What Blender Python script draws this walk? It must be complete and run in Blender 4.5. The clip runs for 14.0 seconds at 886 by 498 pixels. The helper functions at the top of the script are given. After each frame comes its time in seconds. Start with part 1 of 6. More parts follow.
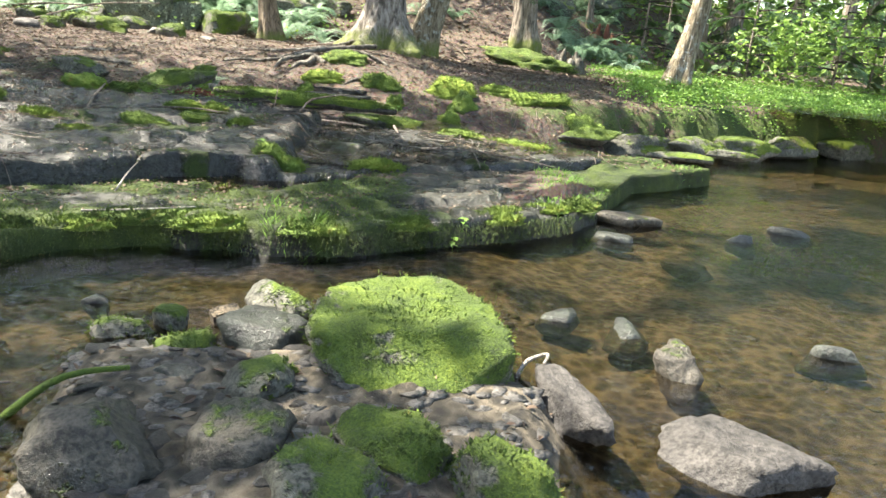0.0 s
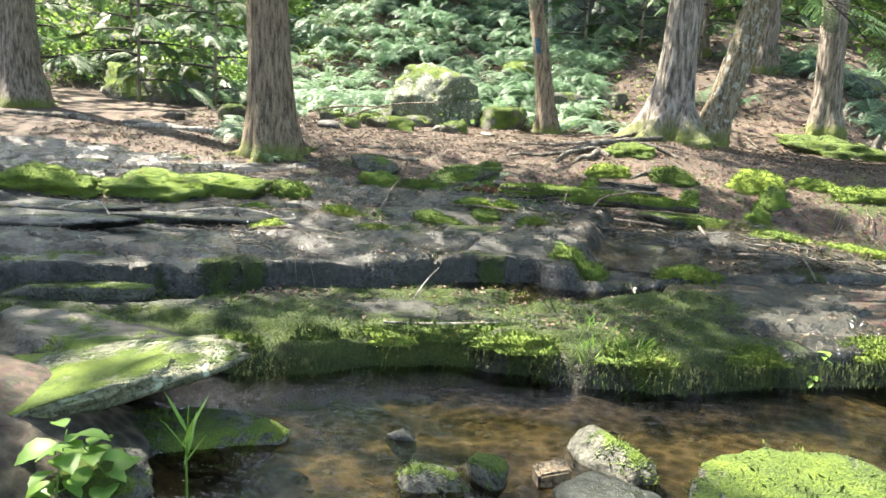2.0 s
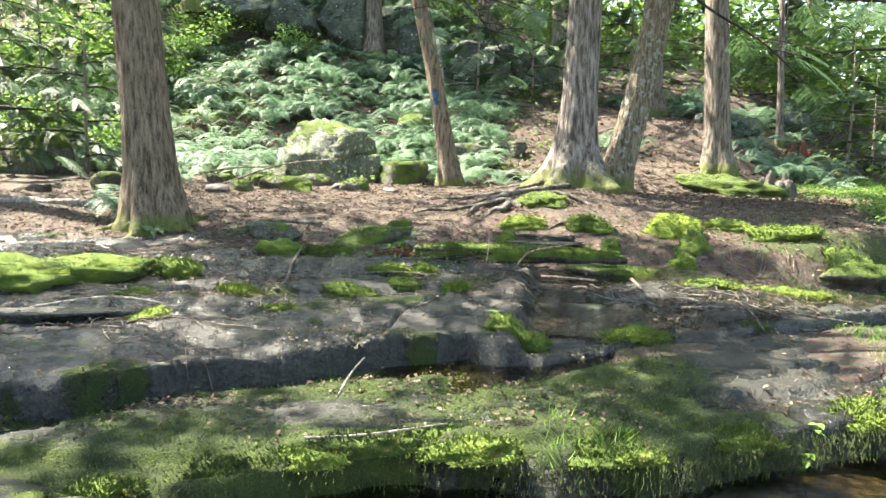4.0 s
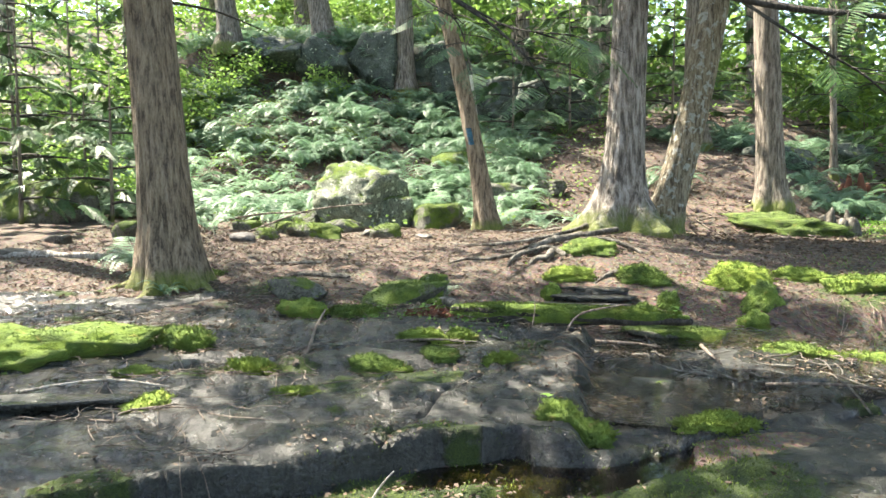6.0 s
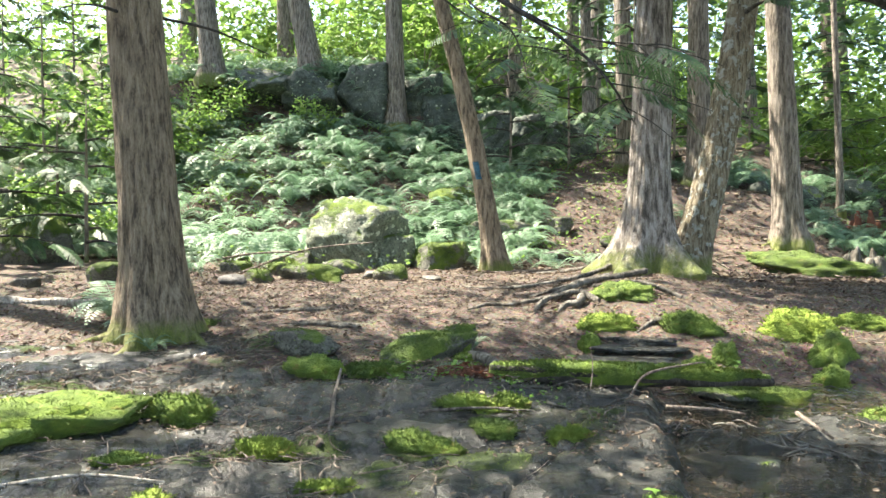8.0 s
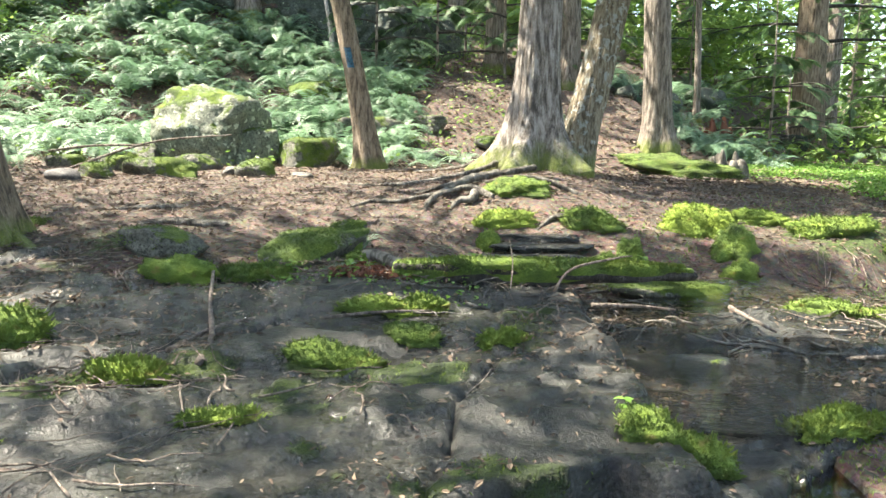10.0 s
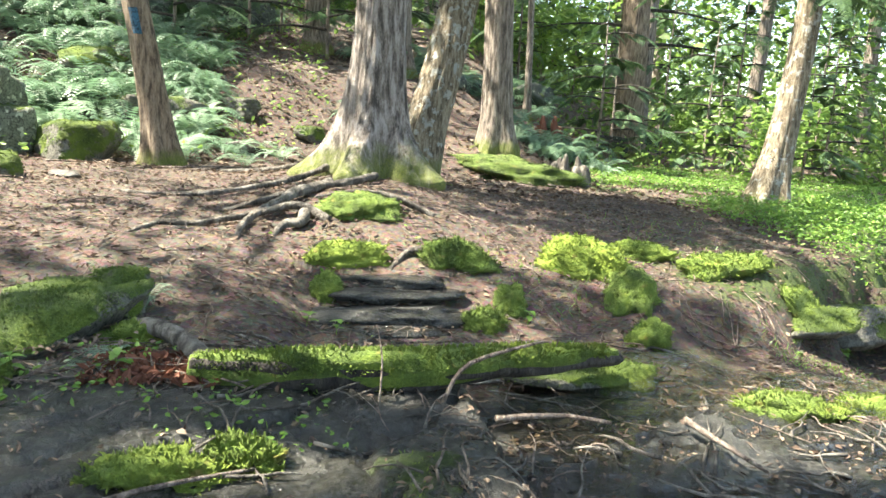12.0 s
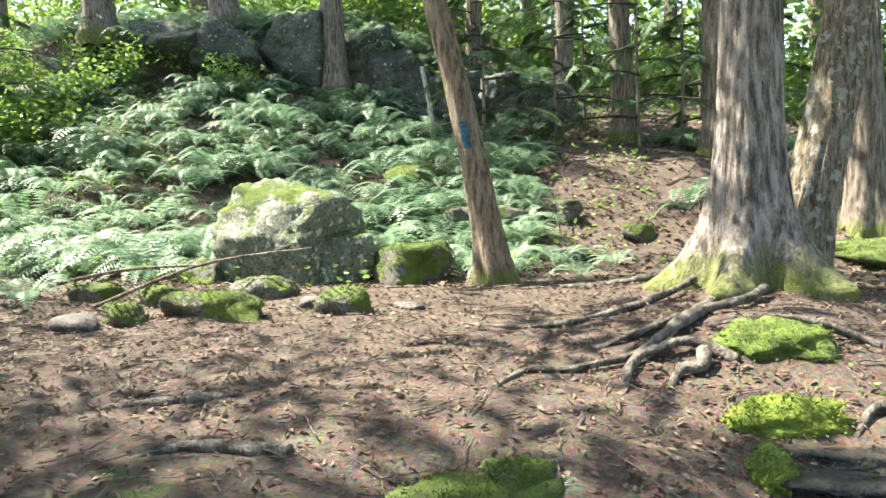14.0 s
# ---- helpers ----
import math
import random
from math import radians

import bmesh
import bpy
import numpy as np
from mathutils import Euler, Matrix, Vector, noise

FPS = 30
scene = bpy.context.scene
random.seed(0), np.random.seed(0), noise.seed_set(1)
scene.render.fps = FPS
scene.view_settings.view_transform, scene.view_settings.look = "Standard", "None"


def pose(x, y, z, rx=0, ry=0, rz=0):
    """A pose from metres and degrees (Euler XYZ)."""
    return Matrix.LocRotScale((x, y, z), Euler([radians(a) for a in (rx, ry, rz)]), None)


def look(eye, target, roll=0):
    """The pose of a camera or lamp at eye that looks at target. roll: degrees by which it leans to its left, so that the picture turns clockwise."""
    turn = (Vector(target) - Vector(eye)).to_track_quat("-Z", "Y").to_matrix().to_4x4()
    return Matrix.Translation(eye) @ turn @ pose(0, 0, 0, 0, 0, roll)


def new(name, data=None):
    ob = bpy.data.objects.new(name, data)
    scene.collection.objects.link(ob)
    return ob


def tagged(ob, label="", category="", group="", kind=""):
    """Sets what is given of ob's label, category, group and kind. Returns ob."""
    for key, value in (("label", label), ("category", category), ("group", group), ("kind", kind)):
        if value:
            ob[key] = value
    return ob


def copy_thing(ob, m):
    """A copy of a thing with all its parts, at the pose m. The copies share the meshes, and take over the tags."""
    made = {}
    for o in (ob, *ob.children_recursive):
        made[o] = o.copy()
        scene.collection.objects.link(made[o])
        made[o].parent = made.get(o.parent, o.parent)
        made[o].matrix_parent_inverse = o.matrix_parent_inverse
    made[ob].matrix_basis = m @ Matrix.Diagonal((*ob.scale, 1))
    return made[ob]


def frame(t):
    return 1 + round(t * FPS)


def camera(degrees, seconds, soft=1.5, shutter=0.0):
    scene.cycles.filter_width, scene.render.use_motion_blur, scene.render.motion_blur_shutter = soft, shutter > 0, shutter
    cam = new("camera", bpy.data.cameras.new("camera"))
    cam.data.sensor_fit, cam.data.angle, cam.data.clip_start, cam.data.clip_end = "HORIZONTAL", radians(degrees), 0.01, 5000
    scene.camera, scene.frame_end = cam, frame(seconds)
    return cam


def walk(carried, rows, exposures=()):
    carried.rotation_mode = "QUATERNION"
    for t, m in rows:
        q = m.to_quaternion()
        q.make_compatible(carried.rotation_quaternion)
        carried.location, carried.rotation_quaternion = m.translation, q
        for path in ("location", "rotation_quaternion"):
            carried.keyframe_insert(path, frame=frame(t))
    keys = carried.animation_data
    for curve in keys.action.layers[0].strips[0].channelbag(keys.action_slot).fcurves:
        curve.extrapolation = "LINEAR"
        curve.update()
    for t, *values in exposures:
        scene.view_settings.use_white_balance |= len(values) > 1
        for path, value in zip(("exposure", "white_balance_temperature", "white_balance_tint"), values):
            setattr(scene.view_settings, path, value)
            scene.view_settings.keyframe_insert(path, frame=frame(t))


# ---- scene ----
cam = camera(61.6, 14.0)
PATH = [
    (0, (0.135, 0.968, 1.276), (0.031, 2.885, 0.716), 5.5),
    (0.5, (0.003, 1.04, 1.222), (-0.332, 2.863, 0.469), 4.5),
    (1, (-0.123, 1.244, 1.244), (-0.679, 3.048, 0.584), 3.8),
    (1.5, (-0.236, 1.384, 1.231), (-0.952, 3.183, 0.73), 3.6),
    (2, (-0.384, 1.518, 1.257), (-1.148, 3.326, 0.875), 3.3),
    (2.5, (-0.476, 1.647, 1.243), (-1.208, 3.482, 0.934), 3.1),
    (3, (-0.553, 1.814, 1.259), (-1.174, 3.694, 0.981), 2.8),
    (3.2, (-0.588, 1.855, 1.249), (-1.171, 3.749, 0.982), 2.6),
    (5.3, (-0.919, 2.524, 1.381), (-1.426, 4.449, 1.188), -1.1),
    (5.5, (-0.915, 2.578, 1.394), (-1.451, 4.496, 1.216), -0.8),
    (6, (-0.969, 2.712, 1.405), (-1.577, 4.612, 1.259), -0.3),
    (6.5, (-1.127, 2.896, 1.416), (-1.825, 4.767, 1.294), 0.0),
    (7, (-1.258, 3.008, 1.404), (-2.058, 4.837, 1.284), -0.2),
    (7.5, (-1.464, 3.19, 1.413), (-2.252, 5.027, 1.333), -1.2),
    (8, (-1.612, 3.366, 1.427), (-2.158, 5.289, 1.379), -0.3),
    (8.2, (-1.682, 3.463, 1.419), (-2.132, 5.411, 1.357), 0.2),
    (10.3, (-2.198, 4.292, 1.221), (-2.191, 6.271, 0.927), 1.2),
    (10.5, (-2.276, 4.534, 1.253), (-2.046, 6.505, 0.999), 0.7),
    (11, (-2.283, 4.915, 1.343), (-1.844, 6.854, 1.12), 0.9),
    (11.5, (-2.242, 5.23, 1.377), (-1.802, 7.159, 1.086), 2.4),
    (12, (-2.263, 5.516, 1.407), (-1.901, 7.457, 1.089), 3.6),
    (12.5, (-2.338, 5.787, 1.409), (-2.143, 7.756, 1.117), 2.9),
    (13, (-2.561, 6.122, 1.466), (-2.461, 8.109, 1.257), 0.2),
    (13.5, (-2.737, 6.332, 1.536), (-2.855, 8.322, 1.377), -1.6),
    (14, (-2.853, 6.562, 1.569), (-3.242, 8.521, 1.466), -1.8),
]
walk(cam, [(t, look(eye, target, roll)) for t, eye, target, roll in PATH],
     exposures=((0, 2.75, 7100, 10), (3, 2.85, 7100, 10), (8, 2.74, 7100, 10), (11, 2.88, 7100, 10), (12.5, 2.8, 7100, 10), (14, 2.65, 7100, 10)))

# ---- light ----
world = bpy.data.worlds.new("sky")
scene.world = world
world.use_nodes = True
wn = world.node_tree
sky = wn.nodes.new("ShaderNodeTexSky")
sky.sky_type, sky.sun_disc = "NISHITA", False
SUN_UP, SUN_WAY = 57.0, -102.0
sky.sun_elevation, sky.sun_rotation = radians(SUN_UP), radians(180 - SUN_WAY)
sky.air_density, sky.dust_density = 1.0, 1.5
wn.links.new(sky.outputs[0], wn.nodes["Background"].inputs[0])
wn.nodes["Background"].inputs[1].default_value = 0.12
sun = new("sun", bpy.data.lights.new("sun", "SUN"))
sun.data.energy, sun.data.angle, sun.data.color = 5.0, radians(0.6), (1.0, 0.95, 0.86)
sun.matrix_world = pose(0, 0, 30, 90 - SUN_UP, 0, SUN_WAY)


# ---- terrain begin ----
def lattice(i, j, k):
    h = (i * 374761393 + j * 668265263 + k * 2147483647 + 1274126177) & 0xFFFFFFFF
    h = ((h ^ (h >> 13)) * 1274126177) & 0xFFFFFFFF
    return ((h ^ (h >> 16)) & 0xFFFF) / 65535.0


def value(x, y, z=0.0):
    """Smooth noise, 0 to 1, of arrays."""
    x, y = np.asarray(x, float), np.asarray(y, float)
    i, j = np.floor(x).astype(np.int64), np.floor(y).astype(np.int64)
    u, v = x - i, y - j
    u, v = u * u * (3 - 2 * u), v * v * (3 - 2 * v)

    def layer(k):
        a, b = lattice(i, j, k), lattice(i, j + 1, k)
        a, b = a + (lattice(i + 1, j, k) - a) * u, b + (lattice(i + 1, j + 1, k) - b) * u
        return a + (b - a) * v

    if np.ndim(z) == 0 and z == 0:
        return layer(0)
    z = np.asarray(z, float)
    k = np.floor(z).astype(np.int64)
    w = z - k
    low = layer(k)
    return low + (layer(k + 1) - low) * (w * w * (3 - 2 * w))


def fbm(x, y, z=0.0, octaves=4):
    """Noise about 0, -1 to 1."""
    total, amp, x, y, flat = 0, 0.5, np.asarray(x, float), np.asarray(y, float), np.ndim(z) == 0
    for o in range(octaves):
        total = total + amp * (2 * value(x + 17.3 * o, y - 9.1 * o, 0.0 if flat else z + 5.7 * o) - 1)
        x, y, z, amp = x * 2.03, y * 2.03, np.multiply(z, 2.03), amp * 0.5
    return total


def ramp(a, b, v):
    u = np.clip((v - a) / (b - a), 0, 1)
    return u * u * (3 - 2 * u)


def line(v, *knots):
    return np.interp(v, [k[0] for k in knots], [k[1] for k in knots])


def lip_low(x):
    """Front edge of the lower ledge: its y at x."""
    return line(x, (-9, 1.9), (-4.5, 3.3), (-3.47, 3.8), (-2.39, 4.1), (-2.13, 4.24), (-1.95, 4.48), (-1.55, 4.73), (-1.07, 4.84), (-0.68, 4.95), (-0.41, 5.12), (-0.07, 5.36), (0.35, 5.72), (0.7, 6.08), (0.95, 6.45), (1.3, 7.4), (1.46, 7.8), (1.93, 8.33), (2.39, 8.78), (2.9, 10.4), (5, 12))


def lip_high(x):
    """Front edge of the upper ledge."""
    return line(x, (-9, 1.6), (-5, 3.6), (-3.9, 4.25), (-3.26, 4.79), (-2.92, 5.2), (-2.57, 5.53), (-2.19, 5.83), (-1.9, 6.02), (-1.7, 6.18), (-1.6, 6.1), (-1.27, 6.15), (-0.95, 6.5), (-0.46, 6.9), (0.36, 7.48), (1.5, 8.6), (3, 10.2))


def tilt(x):
    """The land rises gently away from the creek's lower end."""
    return 0.028 * (-1.5 - np.clip(x, -15, 6))


def water_level(x, y):
    return 0.03 * ramp(-1.2, -2.2, x) + 0 * y


def ground(x, y):
    """Soil, creek bed and hillside."""
    x, y = np.asarray(x, float), np.asarray(y, float)
    # forest floor behind the ledges
    flat = line(y, (6, 0.2), (7.6, 0.33), (8.2, 0.38), (9.3, 0.44), (10.2, 0.58), (11.5, 0.72), (13, 0.80), (15, 0.82), (40, 1.8))
    flat = flat + 0.10 * ramp(-2.8, -4.5, x) * ramp(11.5, 8.5, y) * ramp(5.5, 7.5, y) + 0.20 * np.exp(-((x + 1.7) ** 2 / 1.2 + (y - 12.3) ** 2 / 1.6)) + 0.12 * np.exp(-((x + 1.9) ** 2 / 0.5 + (y - 10.9) ** 2 / 0.35))
    flat = flat - 0.12 * ramp(-2.5, -2.2, x) * ramp(-0.2, -0.6, x) * ramp(10.1, 9.5, y)
    bank = line(x, (-20, 8.0), (-0.6, 8.8), (-0.3, 9.2), (0.6, 9.9), (1.6, 10.45), (2.4, 10.95), (4.5, 12.1), (9, 15.3), (20, 22), (60, 40))
    up = ramp(-0.45, 0.25, y - bank + 0.5 * fbm(x * 1.6, y * 1.6) + 0.12 * fbm(x * 7, y * 7))
    low = line(x, (-20, 0.2), (-0.5, 0.30), (0.8, 0.22), (1.6, -0.02), (30, -0.02)) + 0 * y
    flat = np.where(x > -0.9, low * (1 - up) + flat * up, flat)
    # hill
    toe = line(x, (-40, 8), (-6.5, 14.7), (-3, 14.7), (0.5, 15.4), (2.5, 18), (6, 23), (12, 33), (30, 48))
    d = np.clip(y - toe + 0.5 * fbm(x * 0.4, y * 0.4), 0, 60)
    cliff = ramp(-16, -14, x) * ramp(-2.6, -4, x)
    hill = line(d, (0, 0), (1, 0.25), (6.0, 2.55), (6.9, 2.9), (12, 4.3), (30, 9.5), (60, 17)) + 1.05 * cliff * ramp(6.9, 7.2, d) * ramp(17, 9, d)
    hill = hill * (1 - 0.3 * ramp(-8.2, -4.8, x) * ramp(16.5, 20.5, y))
    z = flat + hill * ramp(14, 4, x) + hill * 0.55 * ramp(4, 14, x)
    z = z + 0.05 * fbm(x * 0.9, y * 0.9) + 0.022 * fbm(x * 4, y * 4) * ramp(7, 9, y)
    z = z + 0.22 * fbm(x * 0.7, y * 0.7) * ramp(0.3, 2.5, d) + 0.5 * fbm(x * 0.15, y * 0.15) * ramp(4, 15, d)
    z = z + tilt(x) * ramp(6.5, 8.0, y)
    # creek bed and the near bank
    wet = lip_low(x) + 0.5 - y
    bed = -0.13 + 0.10 * ramp(-2.0, 0.0, x + 0.25 * (y - 3.5)) * ramp(0.9, -0.1, x) + 0.05 * fbm(x * 3, y * 3)
    bar = 0.15 * ramp(3.8, 3.3, y - 0.12 * fbm(x * 2, y * 2)) * ramp(0.6, 0.3, x) * ramp(-1.35, -1.0, x + 0.35 * (y - 2.9))
    near = 0.34 * ramp(2.5, 1.2, y) * ramp(1.0, 0.2, x + 0.3 * (y - 0.9)) + 0.40 * ramp(-1.7, -2.6, x) * ramp(3.8, 2.8, y + 0.2 * (x + 1.7)) + 1.2 * ramp(-1, -12, y) + 0.9 * ramp(-4, -10, x)
    creek = bed + np.maximum(bar, near) * 1.12
    far = ramp(2, 9, x)
    creek = creek + far * 0.8 * ramp(5, 1, y - 0.5 * x) + 0.06 * fbm(x * 1.3, y * 1.3) * far
    return np.where(wet > 0, creek * ramp(0, 0.4, wet) + np.minimum(z - 0.2, -0.12) * (1 - ramp(0, 0.4, wet)), z - 0.14 * ramp(9.2, 7.2, y) * ramp(0.9, -0.2, x))


def layers(z, thick, sharp=0.75):
    q = z / thick
    f = q - np.floor(q)
    return thick * (np.floor(q) + (1 - sharp) * f + sharp * ramp(0.78, 0.98, f))


CELLS = np.random.default_rng(3).uniform((-8.5, 1.5), (3.0, 9.0), (44, 2))


def slabs(x, y):
    """The slab that a place of the bedrock belongs to, and how near its joint lies."""
    x, y = np.asarray(x, float), np.asarray(y, float)
    wx, wy = x + 0.25 * fbm(x * 1.5, y * 1.5 + 5), y + 0.25 * fbm(x * 1.5 + 9, y * 1.5)
    best, second, who = np.full(x.shape, 99.0), np.full(x.shape, 99.0), np.zeros(x.shape, int)
    for i, (cx, cy) in enumerate(CELLS):
        u, v = 0.75 * (wx - cx) + 0.66 * (wy - cy), -0.66 * (wx - cx) + 0.75 * (wy - cy)
        d = np.hypot(0.6 * u, 1.5 * v)
        second = np.where(d < best, best, np.minimum(second, d))
        who = np.where(d < best, i, who)
        best = np.minimum(best, d)
    return who, second - best


def low_ledge(x, y):
    """Top of the lower bedrock ledge; far below outside it."""
    n = 0.10 * fbm(x * 1.7, y * 1.7) + 0.05 * fbm(x * 7, y * 7)
    d = y - lip_low(x) + n
    top = 0.165 + 0.02 * ramp(-3, 0.2, x) + 0.02 * ramp(0, 0.8, d) + 0.008 * d - 0.075 * ramp(0.75, 0.05, lip_high(x) - y) * ramp(-0.2, -1.2, x)
    top = top - 0.07 * ramp(-0.1, 0.8, x) * ramp(1.25, 0.95, x)
    u, v = 0.74 * (x + 0.95) + 0.67 * (y - 6.25), -0.67 * (x + 0.95) + 0.74 * (y - 6.25)
    pool = np.exp(-(u**2 / 0.7 + v**2 / 0.022))
    top = top - 0.11 * ramp(0.15, 0.6, pool) + 0.05 * fbm(x * 1.3 + 4, y * 1.3 + x * -0.6)
    top = top + 0.05 * fbm(x * 2.2, y * 5 - x * 2.6)
    top = layers(top, 0.042, 0.9) + 0.012 * fbm(x * 9, y * 9) + 0.006 * fbm(x * 24, y * 24, octaves=2)
    top = top - 0.02 * ramp(0.05, 0.0, slabs(x, y)[1])
    face = ramp(-0.10, 0.05, d)
    return -0.35 + (top + 0.35) * (0.12 * ramp(-0.22, -0.1, d) + 0.88 * face)


def high_ledge(x, y):
    """Top of the upper bedrock slab."""
    d = y - lip_high(x) + 0.06 * fbm(x * 1.7 + 8, y * 1.7) + 0.03 * fbm(x * 8, y * 8)
    right = ramp(-1.62, -1.5, x + 0.10 * fbm(x * 3, y * 3) + 0.12 * (y - 7.4))
    top = 0.255 + 0.053 * (y - 5.4) * ramp(5.0, 5.8, y) + np.maximum(tilt(x), 0)
    step = 0.235 + 0.06 * (y - 6.9) - 0.12 * ramp(-0.3, 1.6, x)
    top = top * (1 - right) + np.minimum(step, top - 0.02) * right - 0.05 * right * ramp(7.75, 7.5, y) * ramp(-0.9, -1.1, x) * ramp(7.0, 7.1, y)
    top = top - 0.02 * right
    top = top + (0.04 + 0.06 * ramp(-3.6, -4.6, x)) * fbm(x * 1.1 + 3, y * 1.1 + 7) + 0.05 * fbm(x * 1.8 - 1.2 * y, y * 3.2 - 1.5 * x)
    top = layers(top + 0.014 * fbm(x * 5 - 3 * y, y * 7 - 3 * x) + 0.008 * fbm(x * 14, y * 14), 0.018, 0.92) + 0.012 * fbm(x * 9, y * 9) + 0.008 * fbm(x * 20, y * 20, octaves=2)
    who, joint = slabs(x, y)
    top = top + 0.055 * (value(who * 7.3, who * 3.1) - 0.5) - 0.04 * ramp(0.05, 0.0, joint)
    return -0.1 + (top + 0.1) * ramp(-0.035, 0.012, d)


def surface(x, y):
    x, y = np.asarray(x, float), np.asarray(y, float)
    shelf = np.maximum(low_ledge(x, y), high_ledge(x, y))
    inside = (y < 8.7 - 0.25 * ramp(-3, -6, x) * 4) & (y > lip_low(x) - 0.4) & (x < 3.3)
    return np.where(inside, np.maximum(ground(x, y), shelf), ground(x, y))
# ---- terrain end ----


# ---- materials ----
def nodes(name):
    m = bpy.data.materials.new(name)
    m.use_nodes = True
    t = m.node_tree
    return m, t, t.nodes["Principled BSDF"], t.nodes["Material Output"]


def node(t, kind, **inputs):
    n = t.nodes.new(kind)
    for k, v in inputs.items():
        key = int(k[1:]) if k[0] == "_" else k.replace("_", " ")
        if isinstance(v, bpy.types.NodeSocket):
            t.links.new(v, n.inputs[key])
        else:
            n.inputs[key].default_value = v
    return n


def coords(t, stretch=(1, 1, 1)):
    c = t.nodes.new("ShaderNodeTexCoord")
    mp = node(t, "ShaderNodeMapping", Vector=c.outputs["Object"], Scale=stretch)
    return mp.outputs[0]


def noise_of(t, vec, scale, detail=4.0, rough=0.6):
    return node(t, "ShaderNodeTexNoise", Vector=vec, Scale=scale, Detail=detail, Roughness=rough).outputs["Fac"]


def colours(t, fac, *stops):
    n = t.nodes.new("ShaderNodeValToRGB")
    t.links.new(fac, n.inputs[0])
    e = n.color_ramp.elements
    while len(e) < len(stops):
        e.new(0.5)
    for el, (p, c) in zip(e, stops):
        el.position, el.color = p, (*c, 1)
    return n.outputs[0]


def blend(t, fac, a, b, how="MIX"):
    n = t.nodes.new("ShaderNodeMix")
    n.data_type, n.blend_type = "RGBA", how
    for i, v in ((0, fac), (6, a), (7, b)):
        if isinstance(v, bpy.types.NodeSocket):
            t.links.new(v, n.inputs[i])
        else:
            n.inputs[i].default_value = v if i == 0 else (*v, 1)
    return n.outputs[2]


def sums(t, how, a, b, c=None):
    n = t.nodes.new("ShaderNodeMath")
    n.operation = how
    for i, v in enumerate((a, b) if c is None else (a, b, c)):
        if isinstance(v, bpy.types.NodeSocket):
            t.links.new(v, n.inputs[i])
        else:
            n.inputs[i].default_value = v
    return n.outputs[0]


def between(t, v, lo, hi):
    n = node(t, "ShaderNodeMapRange", Value=v, From_Min=lo, From_Max=hi)
    n.interpolation_type = "SMOOTHSTEP"
    return n.outputs[0]


def bumped(t, bsdf, height, strength, distance):
    b = node(t, "ShaderNodeBump", Height=height, Strength=strength, Distance=distance)
    t.links.new(b.outputs[0], bsdf.inputs["Normal"])


MOSS = ((0.36, (0.007, 0.016, 0.0023)), (0.5, (0.032, 0.056, 0.0067)), (0.66, (0.081, 0.117, 0.0135)))
STONE_MOSS = ((0.36, (0.014, 0.030, 0.004)), (0.5, (0.065, 0.11, 0.010)), (0.66, (0.15, 0.205, 0.02)))


